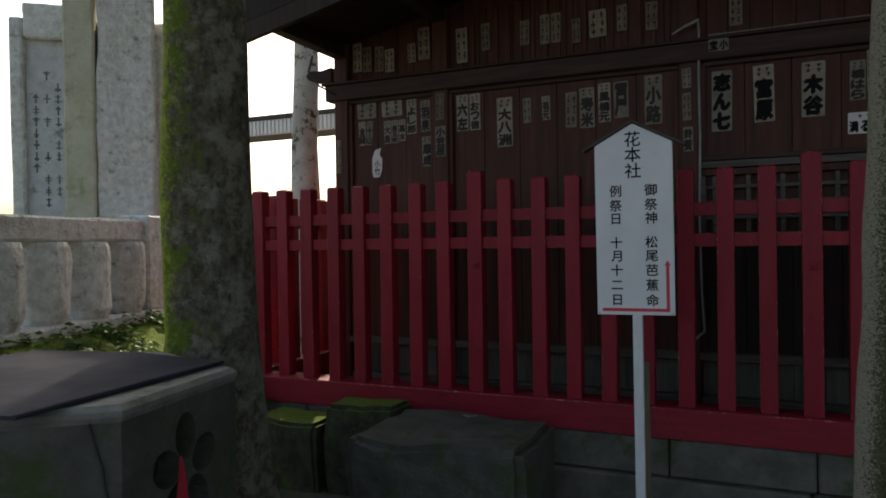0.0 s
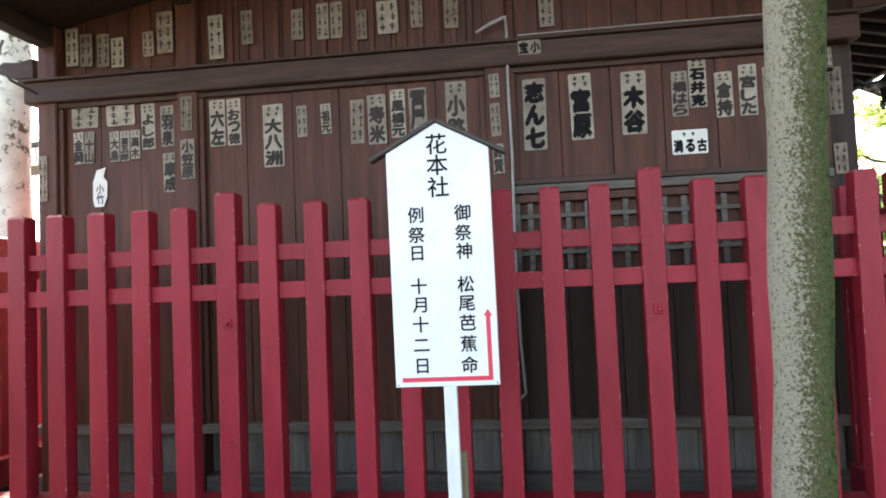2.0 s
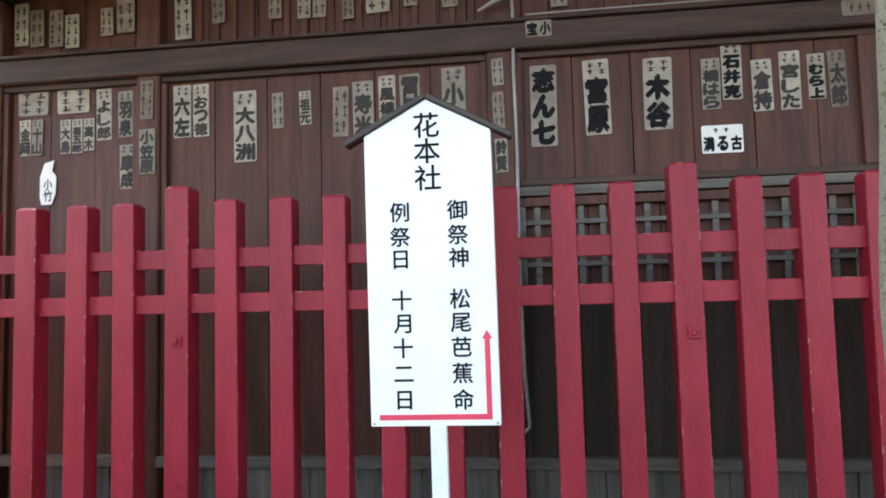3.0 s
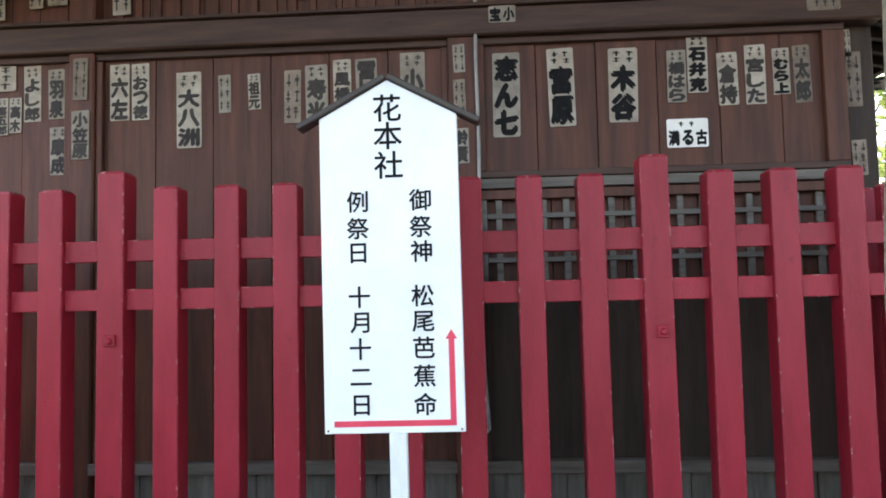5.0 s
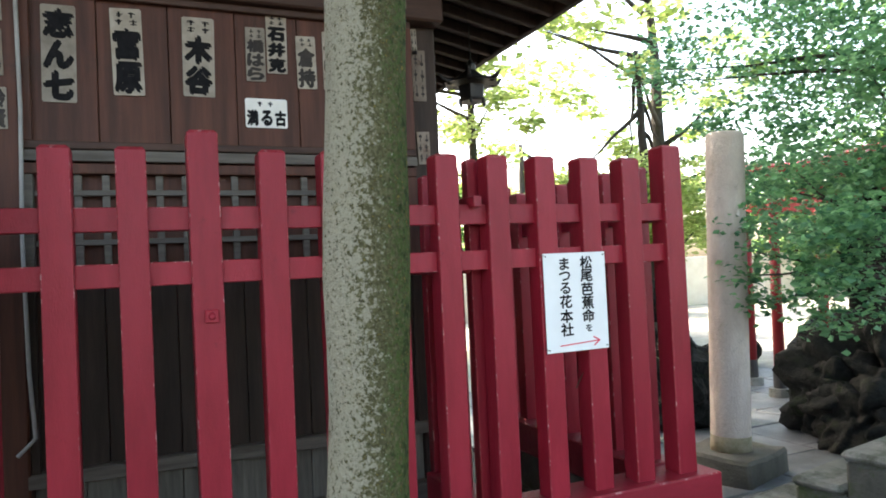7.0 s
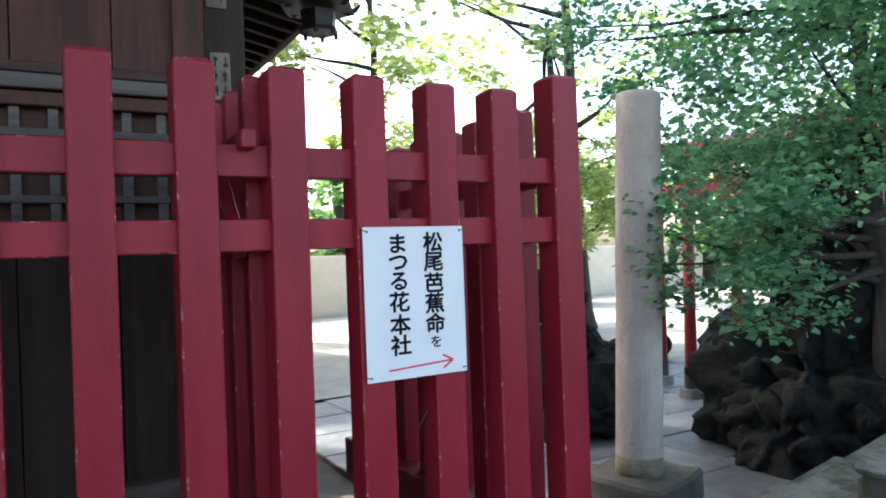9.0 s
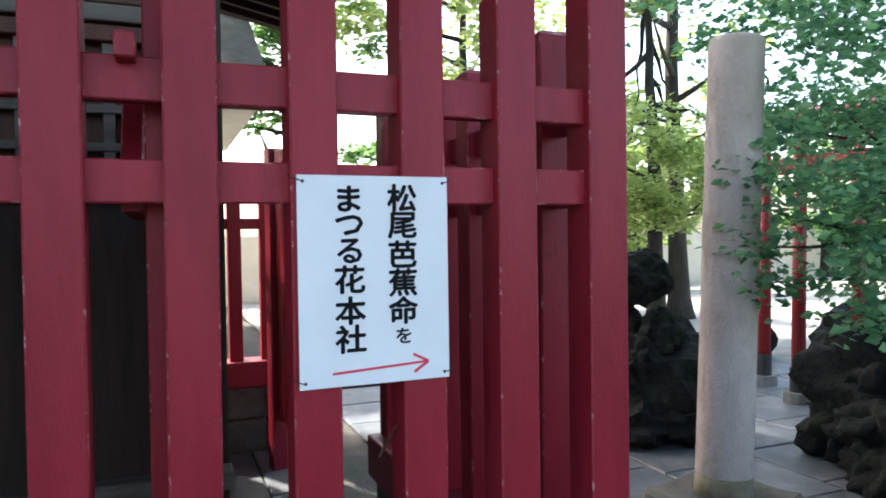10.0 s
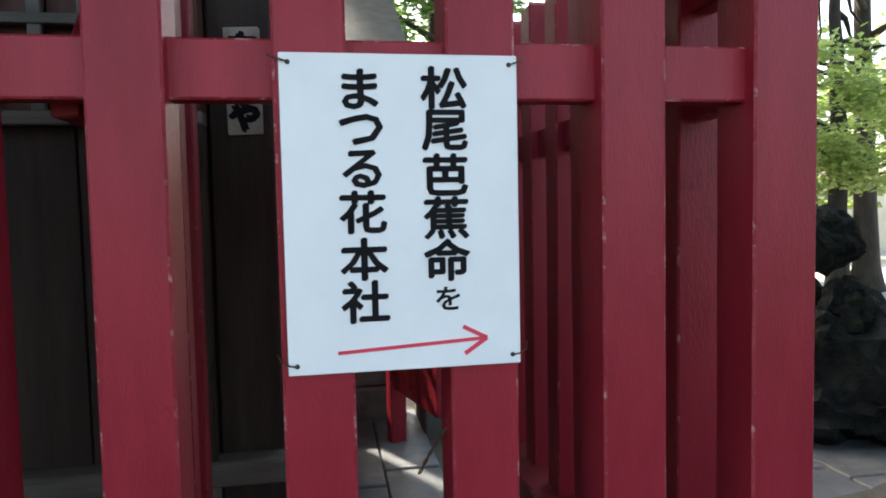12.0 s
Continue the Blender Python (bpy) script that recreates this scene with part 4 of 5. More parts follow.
# dark evergreen over the rocks
ever = tree("evergreen_tree", "dense dark green evergreen with layered sprays of glossy leaves", (7.75, 6.72, 0), 4.6, 0.085, BARK_DARK, (7.42, 7.0, 3.45), (1.42, 1.95, 1.70), 92, 250, 0.064, LEAF_DARK, 12, (-0.15, 0.1), 20, 0.3, 12, flat=0.5, tumble=1.0, wide=0.36)
rng = random.Random(21)
low_sprays = [(-1.86 + rng.uniform(-0.14, 0.75), rng.uniform(-0.40, 0.45), rng.uniform(1.15, 1.95), 0.17) for _ in range(34)] + [(-0.9 + rng.uniform(-0.9, 1.6), rng.uniform(-0.6, 0.9), rng.uniform(1.75, 2.4), 0.2) for _ in range(34)]
leaves("low_sprays", low_sprays, 85, 0.060, LEAF_DARK, ever, 22, 0.6, "drooping leafy sprays", 1.0, 0.36)
for i in range(6):
    part("limb", tube(wander((0, 0, 1.3 + 0.1 * i), low_sprays[i * 5][:3], 5, 0.05, rng), [0.03, 0.024, 0.018, 0.013, 0.008, 0.004], 6), BARK_DARK, ever, smooth=True)
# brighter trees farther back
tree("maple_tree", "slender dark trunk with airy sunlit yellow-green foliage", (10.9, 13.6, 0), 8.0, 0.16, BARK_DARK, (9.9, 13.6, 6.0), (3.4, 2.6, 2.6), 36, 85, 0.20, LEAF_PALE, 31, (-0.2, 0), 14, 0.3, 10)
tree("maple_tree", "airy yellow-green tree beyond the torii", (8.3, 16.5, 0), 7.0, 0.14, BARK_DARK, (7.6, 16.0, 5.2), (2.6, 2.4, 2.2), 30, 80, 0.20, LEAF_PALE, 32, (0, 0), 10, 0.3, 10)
tree("conifer", "soft blue-green conifer behind the enclosure", (5.3, 17.5, 0), 9.0, 0.2, BARK_DARK, (5.0, 17.0, 6.0), (2.4, 2.0, 3.0), 60, 150, 0.16, LEAF_MID, 33, (0, 0), 14, 0.2, 10)
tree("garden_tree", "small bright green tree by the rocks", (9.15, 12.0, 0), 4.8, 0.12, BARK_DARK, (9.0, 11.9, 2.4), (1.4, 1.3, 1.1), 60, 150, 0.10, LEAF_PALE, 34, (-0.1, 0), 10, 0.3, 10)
tree("garden_tree", "tall leafy tree standing past the steps", (11.5, 8.5, 0), 6.5, 0.16, BARK_DARK, (11.2, 8.6, 4.6), (2.4, 2.6, 2.2), 80, 170, 0.11, LEAF_MID, 35, (0, 0), 10, 0.3, 10)
for i, (x, y, h) in enumerate(((14, 19, 4.5), (19, 14, 5), (10, 23, 5), (2, 24, 6), (17, 8, 5), (22, 20, 5), (15, 26, 6), (16, 2, 6))):
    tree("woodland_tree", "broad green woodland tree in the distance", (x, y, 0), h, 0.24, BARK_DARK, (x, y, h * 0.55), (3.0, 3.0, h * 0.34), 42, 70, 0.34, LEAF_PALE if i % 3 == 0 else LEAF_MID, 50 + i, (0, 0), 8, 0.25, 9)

# tall trees added out of view to roof over the walk and shade it
for i, (x, y, cx, cy, h) in enumerate(((1.2, 11.8, 3.0, 10.8, 8.2), (5.6, -0.6, 4.4, 1.2, 8.0), (2.8, -4.5, 2.2, -2.4, 9.0), (7.6, 3.4, 6.6, 3.6, 8.0), (6.2, -4.4, 5.4, -3.2, 8.0), (2.2, 12.4, 4.7, 14.9, 9.0))):
    tree("shade_tree", "added tree out of view that shades the ground", (x, y, 0), h, 0.24, BARK_DARK, (cx, cy, h - 1.2), (3.6, 3.4, 1.7), 130, 170, 0.19, LEAF_MID, 70 + i, (0.3, 0.2), 9, 0.55, 12)

# ---- well head and stones at the foot of the tree ----
well = thing("stone_well", "hexagonal grey stone well head with blossom cutouts and lid", "well", (0, 0, 0))
P1, P2 = Vector((-0.007, 2.85)), Vector((-0.114, 3.47))
well.scale = (1, 1, 1.1)
side_v = P2 - P1
corners = [P1.copy()]
cur = P1.copy()
for k in range(5):
    cur = cur + Matrix.Rotation(radians(60 * k), 2) @ side_v
    corners.append(cur.copy())
mid = sum((c for c in corners), Vector((0, 0))) / 6


def ring_of(scale, z):
    return [(*(mid + (c - mid) * scale), z) for c in corners]


def hexa(rows, cap_low=True, cap_high=True):
    bm = bmesh.new()
    rings = [[bm.verts.new(p) for p in ring_of(s, z)] for s, z in rows]
    for a, b in zip(rings, rings[1:]):
        for k in range(6):
            bm.faces.new((a[k], a[(k + 1) % 6], b[(k + 1) % 6], b[k]))
    if cap_low:
        bm.faces.new(rings[0][::-1])
    if cap_high:
        bm.faces.new(rings[-1])
    return bm


part("core", hexa([(0.80, 0.0), (0.80, 0.93)]), STONE_DARK, well)
part("rim", hexa([(0.985, 0.955), (1.0, 0.97), (1.0, 0.985), (0.965, 1.0)]), STONE_STEP, well, "paler dressed stone rim")
part("foot", hexa([(1.04, -0.05), (1.04, 0.10), (1.02, 0.12)]), STONE_DARK, well)


def pierced(a, b, z0, z1, thick, holes):
    """A wall slab between two plan points with shaped holes through it."""
    bm = bmesh.new()
    length = (b - a).length

    def loop(points):
        vs = [bm.verts.new((u, 0, z)) for u, z in points]
        return [bm.edges.new((vs[i], vs[(i + 1) % len(vs)])) for i in range(len(vs))]

    edges = loop([(0, z0), (length, z0), (length, z1), (0, z1)])
    for cu, cz, ru, rz, turn in holes:
        edges += loop([(cu + ru * math.cos(t) * math.cos(turn) - rz * math.sin(t) * math.sin(turn), cz + ru * math.cos(t) * math.sin(turn) + rz * math.sin(t) * math.cos(turn)) for t in [2 * math.pi * i / 14 for i in range(14)]])
    bmesh.ops.triangle_fill(bm, use_beauty=True, use_dissolve=False, edges=edges)
    out = bmesh.ops.extrude_face_region(bm, geom=list(bm.faces))
    for v in out["geom"]:
        if isinstance(v, bmesh.types.BMVert):
            v.co.y += thick
    bmesh.ops.recalc_face_normals(bm, faces=bm.faces)
    d = (b - a).normalized()
    bm.transform(Matrix(((d.x, -d.y, 0, a.x), (d.y, d.x, 0, a.y), (0, 0, 1, 0), (0, 0, 0, 1))))
    return bm


for k in range(6):
    a, b = corners[k], corners[(k + 1) % 6]
    a, b = mid + (a - mid) * 0.985, mid + (b - mid) * 0.985
    petals = [(0.31 + 0.108 * math.cos(radians(90 + 72 * i)), 0.735 + 0.108 * math.sin(radians(90 + 72 * i)), 0.056, 0.072, radians(72 * i)) for i in range(5)] if k in (0, 2, 4) else []
    part("wall", pierced(a, b, 0.10, 0.955, 0.085, petals), STONE_DARK, well)
cloth_dir = Matrix.Rotation(math.atan2(side_v.y, side_v.x), 4, "Z")
cl = prism([(0.13, 0.40), (0.33, 0.40), (0.30, 0.55), (0.275, 0.70), (0.25, 0.80), (0.235, 0.70), (0.205, 0.60)], -0.022, -0.012)
cl.transform(Matrix.Translation((P1.x, P1.y, 0)) @ cloth_dir)
part("cloth", cl, CLOTH, well, "red cloth hanging out of the cutout")
crack = bmesh.new()
crack_path = [(0.02, 0.957), (0.05, 0.90), (0.09, 0.84), (0.10, 0.78), (0.15, 0.70), (0.165, 0.62)]
flip = (P1 - corners[5]).normalized()
for (u0, z0), (u1, z1) in zip(crack_path, crack_path[1:]):
    a, b = P1 - flip * (0.10 - u0 * 0.5), P1 - flip * (0.10 - u1 * 0.5)
    merge(crack, tube([(a.x, a.y, z0), (b.x, b.y, z1)], [0.006, 0.004], 5))
part("crack", crack, BLACK, well, "dark crack down the stone")
lid = thing("metal_sheet", "dark sheet metal laid over the stone well", "sheet", (0, 0, 0.10))
bm = bmesh.new()
lo = [bm.verts.new((x, y, 1.002)) for x, y in ((-0.125, 2.61), (-0.20, 3.49), (-0.70, 3.55), (-1.20, 3.44), (-1.15, 2.42))]
hi = [bm.verts.new((v.co.x, v.co.y, 1.014)) for v in lo]
bm.faces.new(lo[::-1])
bm.faces.new(hi)
for k in range(5):
    bm.faces.new((lo[k], lo[(k + 1) % 5], hi[(k + 1) % 5], hi[k]))
bmesh.ops.recalc_face_normals(bm, faces=bm.faces)
part("sheet", bm, METAL, lid)
part("fold", tube([(-0.125, 2.61, 1.012), (-0.20, 3.49, 1.012)], [0.007, 0.007], 6), METAL, lid)


def rough_block(name, label, x0, x1, y0, y1, z1, mat, seed, cuts=5, amount=0.02, turn=0.0):
    bm = bmesh.new()
    bmesh.ops.create_cube(bm, size=1)
    bmesh.ops.bevel(bm, geom=list(bm.edges), offset=0.05, segments=2, affect="EDGES")
    bmesh.ops.subdivide_edges(bm, edges=list(bm.edges), cuts=cuts, use_grid_fill=True)
    w, d = x1 - x0, y1 - y0
    for v in bm.verts:
        p = Vector((v.co.x * w, v.co.y * d, (v.co.z + 0.5) * (z1 + 0.06) - 0.06))
        s = Vector((seed * 7.1, 0, 0))
        p += Vector((noise.noise(p * 3 + s), noise.noise(p * 3 + s + Vector((9, 0, 0))), noise.noise(p * 3 + s + Vector((0, 9, 0))))) * amount + Vector((noise.noise(p * 11 + s), noise.noise(p * 11 - s), noise.noise(p * 12 + s))) * amount * 0.35
        v.co = p
    ob = part(name, bm, mat, smooth=False)
    ob.location, ob.rotation_euler = ((x0 + x1) / 2, (y0 + y1) / 2, 0), (0, 0, radians(turn))
    return tagged(ob, label, "stone")


rough_block("base_stone", "large square dark stone block with a mossy weathered top", -0.35, 0.62, 4.58, 5.30, 0.53, STONE_DARK, 1, 6, 0.03, 3)
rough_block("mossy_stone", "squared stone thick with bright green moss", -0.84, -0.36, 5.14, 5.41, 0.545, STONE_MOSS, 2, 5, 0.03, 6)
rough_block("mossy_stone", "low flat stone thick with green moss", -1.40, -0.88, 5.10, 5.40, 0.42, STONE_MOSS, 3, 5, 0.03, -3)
tagged(part("round_stone", boulder((-1.62, 5.20, 0.42), (0.16, 0.14, 0.22), 4, 3, 0.2, 0.0), STONE_DARK, smooth=True), "smooth dark round stone against the fence sill", "stone")
part_leaf = bmesh.new()
vs = [part_leaf.verts.new(p) for p in ((-0.05, 0, 0.012), (-0.01, -0.02, 0.004), (0.045, -0.012, 0.016), (0.05, 0.004, 0.02), (0.0, 0.02, 0.006), (-0.03, 0.014, 0.014))]
c = part_leaf.verts.new((0, 0, 0.003))
for i in range(6):
    part_leaf.faces.new((vs[i], vs[(i + 1) % 6], c))
ob = part("fallen_leaf", part_leaf, PAPER)
ob.location = (0.165, 5.10, 0.553)
tagged(ob, "dry curled pale leaf lying on the stone block", "leaf")

# pale sheet over the earth, sunlit brightness put into its colour
court = bmesh.new()
for x0, x1, y0, y1 in ((9.2, 23.9, 8.0, 19.9), (4.3, 9.2, 10.8, 19.9)):
    vs = [court.verts.new(p) for p in ((x0, y0, 0.03), (x1, y0, 0.03), (x1, y1, 0.03), (x0, y1, 0.03))]
    court.faces.new(vs)
tagged(part("gravel_court", court, GRAVEL), "pale sunlit gravel court behind the garden", "gravel", kind="structure")

# ---- raised bed with stone balustrade and monument ----
bank = bmesh.new()
rows = []
for i in range(13):
    y = 2.6 + i * 0.55
    edge = -3.05 - 0.22 * (y - 4.0)
    rows.append([bank.verts.new((x, y, z + 0.03 * noise.noise(Vector((x, y, 0)) * 2))) for x, z in ((edge + 1.5, -0.06), (edge + 1.0, 0.28), (edge + 0.55, 0.62), (edge + 0.2, 0.84), (edge - 0.1, 0.90), (edge - 4.5, 0.92))])
for a, b in zip(rows, rows[1:]):
    for k in range(5):
        bank.faces.new((a[k], a[k + 1], b[k + 1], b[k]))
bmesh.ops.recalc_face_normals(bank, faces=bank.faces)
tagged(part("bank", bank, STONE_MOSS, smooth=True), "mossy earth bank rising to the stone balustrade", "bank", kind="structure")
rngn = np.random.default_rng(4)
blades = [(-3.05 - 0.22 * (y - 4.0) + u, y, 0.88 - 0.55 * max(0, u - 0.1) + 0.02, 0.1) for y, u in zip(rngn.uniform(3.2, 8.0, 260), rngn.uniform(-0.05, 0.9, 260))]
tagged(leaves("weeds", blades, 22, 0.07, LEAF_GRASS, None, 6, 0.6), "low green weeds growing on the bank", "weeds", kind="stuff")
rail = thing("stone_balustrade", "rough white granite balustrade of thick pillars and top rail", "balustrade", (-3.20, 4.25, 0.90))
rail.rotation_euler = (0, 0, radians(102.4))


def hewn(x0, x1, y0, y1, z0, z1, seed, amount=0.012, cuts=4):
    bm = block(x0, x1, y0, y1, z0, z1, 0.02)
    bmesh.ops.subdivide_edges(bm, edges=[e for e in bm.edges if e.calc_length() > 0.08], cuts=cuts, use_grid_fill=True)
    for v in bm.verts:
        q = v.co * 6 + Vector((seed, 0, 0))
        v.co += Vector((noise.noise(q), noise.noise(q + Vector((0, 7, 0))), noise.noise(q + Vector((7, 0, 0))))) * amount
    return bm


part("kerb", hewn(-1.2, 2.9, -0.16, 0.16, -0.10, 0.06, 1), STONE_ROUGH, rail)
part("top_rail", hewn(-1.2, 1.98, -0.11, 0.11, 0.70, 0.90, 2, 0.015, 6), STONE_ROUGH, rail)
for i in range(7):
    x = -1.0 + i * 0.47
    if x < 1.9:
        bm = tube([(x, 0, 0.06), (x, 0, 0.14), (x, 0, 0.3), (x, 0, 0.55), (x, 0, 0.66), (x, 0, 0.70)], [0.15, 0.185, 0.195, 0.19, 0.18, 0.16], 16, 0.14, i)
        part("pillar", bm, STONE_ROUGH, rail)
part("end_post", hewn(2.0, 2.32, -0.15, 0.15, 0.06, 0.95, 3, 0.02, 5), STONE_ROUGH, rail, "square rough end post")

stele = thing("stone_monument", "tall grey stone monument with a framed inscribed panel", "monument", (-5.05, 6.75, 0.90))
stele.rotation_euler = (0, 0, radians(37))
part("slab", hewn(-0.645, 1.15, 0.12, 0.42, 0.69, 3.16, 5, 0.03, 7), STONE_ROUGH, stele)
part("panel_frame", hewn(-0.645, -0.515, 0.0, 0.122, 0.69, 3.12, 6, 0.02, 6), STONE_ROUGH, stele)
part("panel_frame", hewn(-0.515, -0.10, 0.0, 0.122, 2.90, 3.28, 7, 0.02), STONE_ROUGH, stele)
part("panel", block(-0.515, -0.10, 0.09, 0.122, 0.69, 2.90, 0.004), STONE, stele, "smooth inscribed panel")
rng = random.Random(2)
for cx in (-0.42, -0.31, -0.20):
    z = 2.52
    while z > 0.85:
        if rng.random() < 0.7:
            ink = block(cx - 0.008, cx + 0.008, 0.0865, 0.0905, z - 0.05, z + 0.05, 0)
            for _ in range(2):
                w, zz = rng.uniform(0.018, 0.036), z + rng.uniform(-0.04, 0.03)
                block(cx - w, cx + w, 0.0862, 0.0902, zz, zz + 0.012, 0, bm=ink)
            part("inscription", ink, STONE_STEP, stele, "worn carved characters")
        z -= 0.125
part("shaft", hewn(-0.10, 0.205, -0.10, 0.122, 0.69, 3.75, 8, 0.01, 7), STONE_YELLOW, stele, "yellow lichen-stained upright shaft")
part("shaft", hewn(0.21, 0.80, -0.06, 0.122, 0.69, 3.7, 9, 0.045, 9), STONE_ROUGH, stele, "rough split white upright slab")
# dark block put in for the shadow behind the balustrade pillars
part("plinth", hewn(-1.6, 1.9, -0.45, 0.60, -0.2, 0.70, 10), STONE_DARK, stele, "dark base block standing for the shadow behind the rail")


# ---- stone pillar, steps and paving on the open side ----
pillar = thing("stone_pillar", "pale round granite pillar, weathered and pitted, on a slab", "pillar", (5.432, 6.880, 0))
pillar.rotation_euler = (0.017, 0.030, 0)
zs = [0.19, 0.24] + list(np.linspace(0.4, 2.32, 14)) + [2.355, 2.37]
part("shaft", tube([(0, 0, z) for z in zs], [0.132, 0.133] + [0.1315 - 0.004 * i / 14 for i in range(14)] + [0.126, 0.115], 40, 0.02, 3), PILLAR, pillar, smooth=True)
part("foot", tube([(0, 0, 0.17), (0, 0, 0.22), (0, 0, 0.29)], [0.136, 0.1345, 0.1332], 40), PILLAR_FOOT, pillar, "mossy stained foot", smooth=True)
slab = hewn(-0.29, 0.29, -0.27, 0.27, -0.05, 0.19, 3, 0.018, 5)
ob = part("slab", slab, STONE_BASE, pillar, "squared base slab")
ob.rotation_euler = (0, 0, radians(18))

steps = thing("stone_steps", "grey stone steps with dark risers and paler treads", "steps", (4.73, 6.08, 0))
steps.rotation_euler = (0, 0, 0.194)
for k in range(6):
    y1 = -0.259 * k
    # risers take the darker stone, treads the paler one
    part("step", hewn(random.uniform(0.0, 0.015), 1.22, y1 - (2.0 if k == 5 else 0.275), y1 - 0.012, -0.05, 0.150 + 0.175 * k, 20 + k, 0.005, 4), STONE_DARK, steps, "darker riser stone")
    part("tread", hewn(-0.010, 1.235, y1 - (2.0 if k == 5 else 0.262), y1, 0.152 + 0.175 * k, 0.200 + 0.175 * k, 26 + k, 0.004, 3), STONE_STEP, steps, "paler grey tread slab")
ped = thing("stone_post", "square stone end post beside the steps", "post", (4.87, 4.84, 0))
ped.rotation_euler = (0, 0, 0.194)
part("shaft", hewn(-0.14, 0.14, -0.16, 0.16, -0.05, 0.86, 31, 0.008, 5), STONE_STEP, ped)
part("cap", hewn(-0.15, 0.15, -0.17, 0.17, 0.85, 0.93, 32, 0.014, 4), STONE_STEP, ped, "chipped top")

# lava rocks
mound = thing("lava_mound", "big craggy heap of black lava rock", "rock", (7.85, 7.35, 0))
for i, (x, y, z, sx, sy, sz) in enumerate(((0.28, -0.05, 0.98, 0.48, 0.46, 1.15), (-0.30, 0.35, 0.30, 0.42, 0.40, 0.46), (0.1, 0.0, 0.35, 0.85, 0.75, 0.62), (0.35, -0.6, 0.28, 0.60, 0.45, 0.55), (-0.52, -0.1, 0.18, 0.36, 0.36, 0.36), (-0.35, -0.5, 0.2, 0.42, 0.38, 0.36), (0.5, 0.35, 0.55, 0.45, 0.42, 0.62), (0.00, -0.20, 1.02, 0.36, 0.32, 0.75), (0.45, -0.1, 1.08, 0.36, 0.34, 0.62), (0.62, -0.35, 0.45, 0.46, 0.42, 0.60))):
    part("rock", boulder((x, y, z), (sx, sy, sz), 40 + i, 5, 0.55, -0.04, 0.5), LAVA, mound, smooth=True)
heap = thing("lava_heap", "pile of dark lava stones topped by a round head-like stone", "rock", (6.65, 8.95, 0))
rng = random.Random(5)
for i in range(16):
    a, h = rng.uniform(0, 6.28), rng.uniform(0.05, 0.85)
    r = 0.42 * (1.05 - h * 0.8)
    part("rock", boulder((r * math.cos(a), r * math.sin(a), h), (0.2 - 0.06 * h, 0.2 - 0.06 * h, 0.17), 60 + i, 3, 0.5, -0.03, 0.3), LAVA, heap)
part("rock", boulder((0, 0, 0.35), (0.45, 0.42, 0.5), 80, 3, 0.4, -0.03, 0.3), LAVA, heap)
part("head_stone", boulder((-0.08, 0.08, 1.22), (0.30, 0.25, 0.24), 81, 4, 0.28, None, 0.2), LAVA, heap, "rounded overhanging top stone")
for i, (x, y, s) in enumerate(((8.1, 10.5, 0.5), (9.6, 10.9, 0.4), (10.6, 10.0, 0.6), (7.6, 11.3, 0.35))):
    tagged(part("garden_rock", boulder((x, y, s * 0.45), (s, s * 0.9, s * 0.75), 90 + i, 3, 0.4, -0.03, 0.2), LAVA), "rough dark garden rock beside the path", "rock", "garden rocks")


def torii(x, y0, y1, h, label):
    t = thing("torii", label, "torii", (x, (y0 + y1) / 2, 0), "row of torii")
    half = (y1 - y0) / 2
    for s in (-1, 1):
        p = tube([(0, s * half, 0.0), (0, s * half * 0.96, h)], [0.062, 0.055], 14)
        leg = part("leg", p, TORII, t, smooth=True)
        part("foot", tube([(0, s * half, -0.05), (0, s * half, 0.34)], [0.072, 0.070], 14), BLACK, leg, "black painted foot")
        part("base", tube([(0, s * half, -0.05), (0, s * half, 0.12)], [0.13, 0.12], 12), STONE_STEP, t)
    n = 8
    w = half + 0.42
    part("kasagi", tube([(0, -w + 2 * w * i / n, h + 0.10 + 0.10 * (2 * i / n - 1) ** 2) for i in range(n + 1)], [0.075] * (n + 1), 10), TORII, t, smooth=True, label="curved top lintel")
    part("nuki", block(-0.04, 0.04, -half - 0.2, half + 0.2, h - 0.36, h - 0.24, 0.005), TORII, t)
    part("plaque_strut", block(-0.03, 0.03, -0.05, 0.05, h - 0.24, h + 0.05, 0.004), TORII, t)


torii(8.85, 8.1, 9.85, 2.52, "vermilion wooden torii with black feet")
torii(8.50, 7.2, 9.12, 2.45, "vermilion wooden torii beside the lava rocks")
torii(9.5, 7.6, 9.3, 2.45, "vermilion wooden torii farther along the path")
torii(8.15, 5.4, 7.0, 2.12, "vermilion wooden torii half hidden by leaves")

# small dark stone lantern behind the pillar and a pale low wall at the back
low = thing("boundary_wall", "pale low boundary wall behind the garden", "wall", (0, 0, 0), kind="structure")
for i in range(14):
    part("panel", block(-4 + 2.0 * i + 0.01, -2 + 2.0 * i - 0.01, 20.0, 20.15, -0.05, 1.5, 0.02), CREAM, low)
for i in range(12):
    part("panel", block(24.0, 24.15, -3 + 2.0 * i + 0.01, -1 + 2.0 * i - 0.01, -0.05, 1.6, 0.02), CREAM, low)


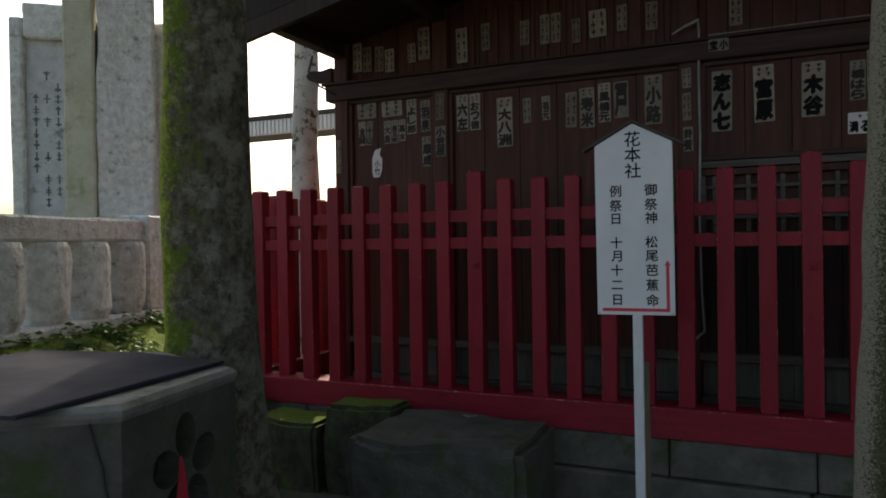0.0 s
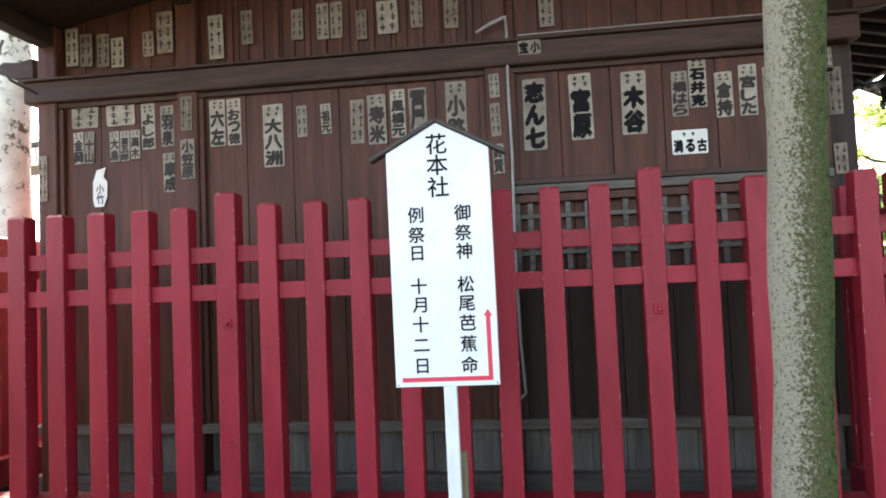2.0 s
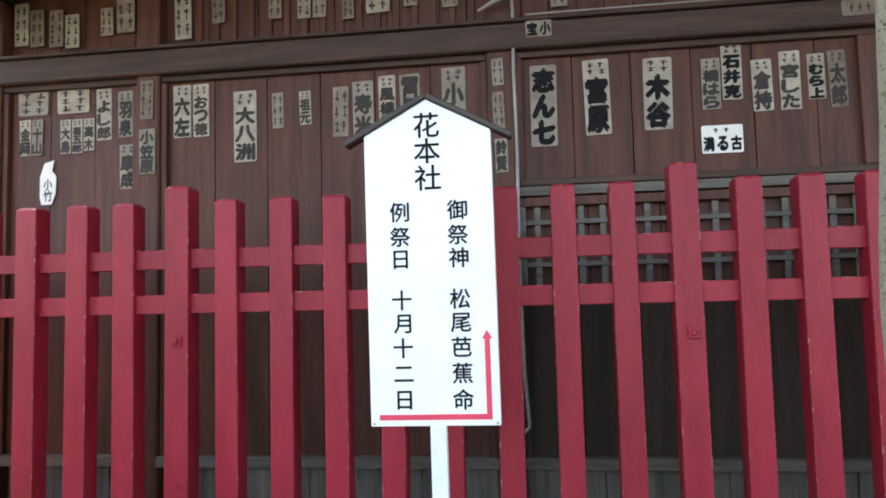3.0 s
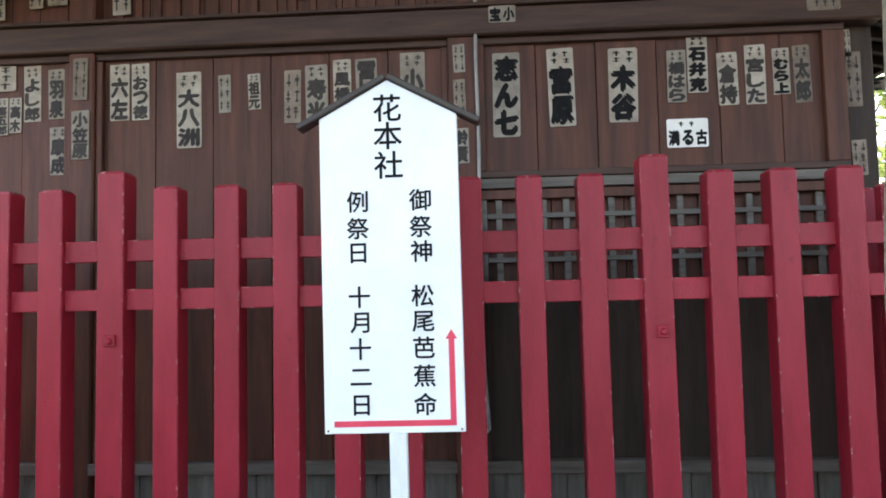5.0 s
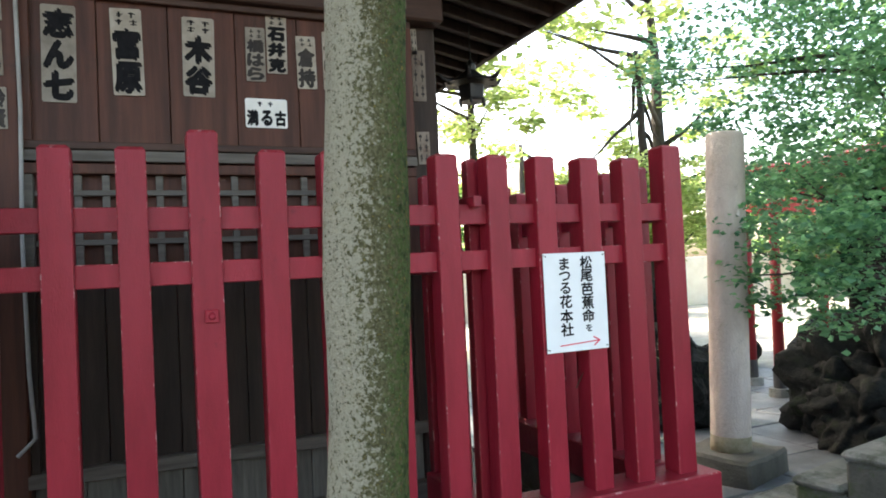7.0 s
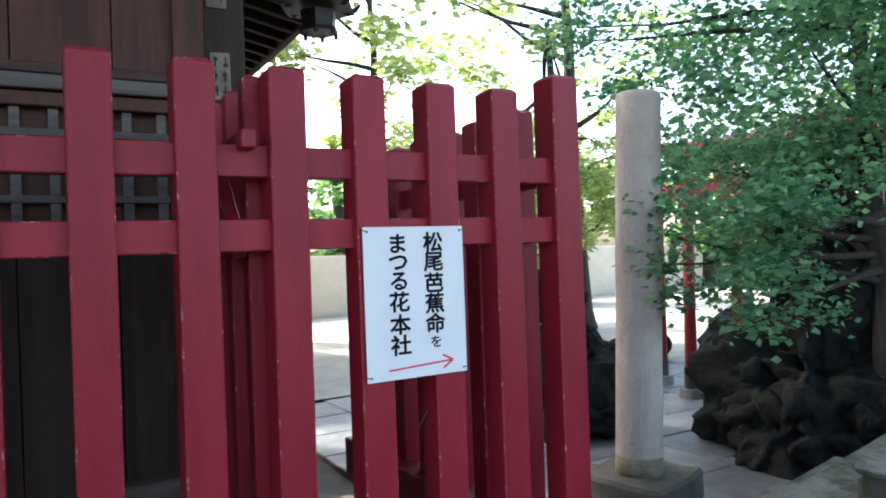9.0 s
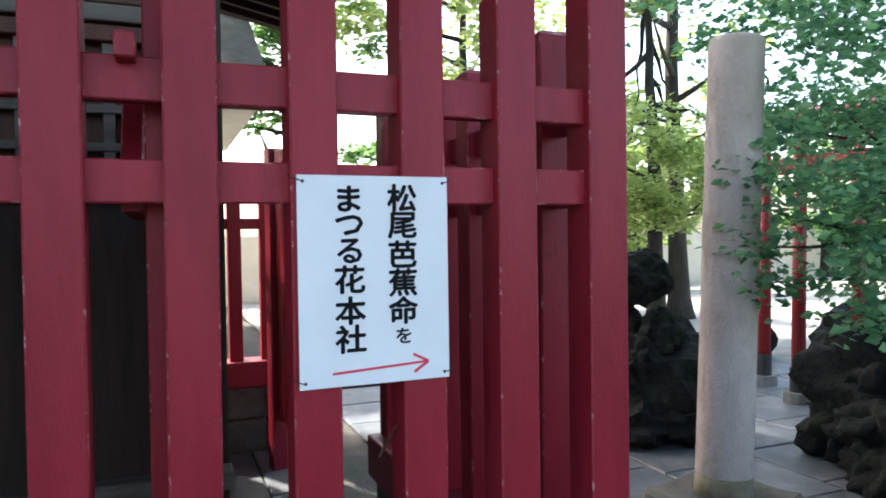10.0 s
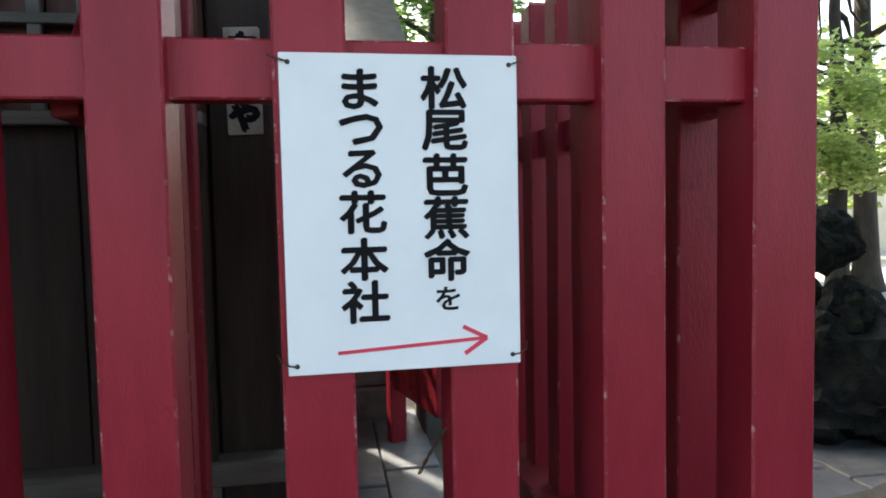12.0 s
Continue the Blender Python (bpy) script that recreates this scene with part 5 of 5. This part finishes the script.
def house(name, label, x0, x1, y0, y1, eave, ridge, over, wall_m, roof_m, windows=0):
    h = thing(name, label, "building", (0, 0, 0))
    part("wall", block(x0, x1, y0, y1, -0.05, eave, 0), wall_m, h)
    bm = bmesh.new()
    xm = (y0 + y1) / 2
    v = [bm.verts.new(p) for p in ((x0 - over, y0 - over, eave - 0.12), (x1 + over, y0 - over, eave - 0.12), (x1 + over, y1 + over, eave - 0.12), (x0 - over, y1 + over, eave - 0.12), (x0 - over, xm, ridge), (x1 + over, xm, ridge))]
    for f in ((0, 1, 5, 4), (2, 3, 4, 5), (1, 2, 5), (3, 0, 4), (0, 3, 2, 1)):
        bm.faces.new([v[i] for i in f])
    part("roof", bm, [roof_m], h)
    part("soffit", block(x0 - over + 0.02, x1 + over - 0.02, y0 - over + 0.02, y1 + over - 0.02, eave - 0.16, eave - 0.125, 0), wall_m, h)
    for i in range(windows):
        cx = x0 + (x1 - x0) * (i + 0.5) / windows
        win = part("window", block(cx - 0.5, cx + 0.5, y0 - 0.06, y0 + 0.02, 1.0, 2.2, 0.01), WOOD_GREYH, h)
        part("pane", block(cx - 0.44, cx + 0.44, y0 - 0.068, y0 - 0.061, 1.06, 2.14, 0), METAL, win)
    return h


house("far_hall", "cream plastered hall with a deep grey tiled roof", -1.0, 3.35, 13.6, 18.0, 3.35, 5.2, 0.85, CREAM, ROOF, 2)
shelter = thing("open_shelter", "open shelter behind the monument with a corrugated grey roof edge", "shelter", (-4.4, 13.6, -0.14))
part("roof", prism([(-7.0, 4.36), (0, 4.36), (0, 4.44), (-7.0, 4.44)], -0.06, 2.6), BROWN_TRIM, shelter)
for k in range(70):
    part("rib", block(-6.98 + 0.1 * k, -6.92 + 0.1 * k, -0.04, 0.0, 4.04, 4.33, 0.006), SHEET, shelter)
part("beam", block(-7.0, 0.0, 0.004, 0.08, 4.04, 4.356, 0.006), SHEET, shelter)
for x in (-6.9, -0.1):
    for y in (0.12, 2.4):
        part("post", block(x - 0.05, x + 0.05, y - 0.04, y + 0.06, -0.05, 4.356, 0.004), WOOD_GREY, shelter)
house("garden_shed", "open timber shed with a pale blue roof among the trees", 8.6, 10.4, 14.6, 16.4, 2.3, 2.9, 0.35, WOOD_GREY, STONE_PAVE, 0)

# ---- paving ----
pave = thing("paving", "grey stone paving slabs, uneven and damp", "pavement", (0, 0, 0), kind="structure")
rng = random.Random(11)
for ix in range(9):
    for iy in range(8):
        x, y = 4.25 + ix * 0.72, 5.75 + iy * 0.62
        w, d = 0.72 - 0.012, 0.62 - 0.012
        if ix > 3 and iy < 2:
            continue
        ob = part("slab", block(x, x + w, y + (0.3 if ix % 2 else 0) * 0.5, y + d + (0.3 if ix % 2 else 0) * 0.5, -0.06, 0.018 + rng.uniform(0, 0.008), 0.008), STONE_PAVE, pave)
inner = thing("inner_paving", "pale stone slabs inside the enclosure", "pavement", (0, 0, 0), kind="structure")
for ix in range(2):
    for iy in range(5):
        part("slab", block(3.18 + ix * 0.30, 3.47 + ix * 0.30, 6.4 + iy * 0.54 + 0.2 * ix, 6.4 + iy * 0.54 + 0.53 + 0.2 * ix, -0.05, 0.012 + 0.008 * (iy % 2), 0.006), STONE_PAVE, inner)
for ix in range(7):
    for iy in range(2):
        part("slab", block(-1.0 + ix * 0.6, -0.41 + ix * 0.6, 8.93 + iy * 0.1, 9.02 + iy * 0.1, -0.05, 0.016, 0.006), STONE_PAVE, inner)

# the garden beyond the pillar, drawn in to its true distance
for ob in [o for o in scene.collection.objects if not o.parent and (o.name.split(".")[0] in ("torii", "lava_mound", "lava_heap", "evergreen_tree", "garden_rock"))]:
    ob.location, ob.scale = (1.86 + 0.9 * (ob.location.x - 1.86), 3.32 + 0.9 * (ob.location.y - 3.32), 0), (0.92, 0.92, 0.92)
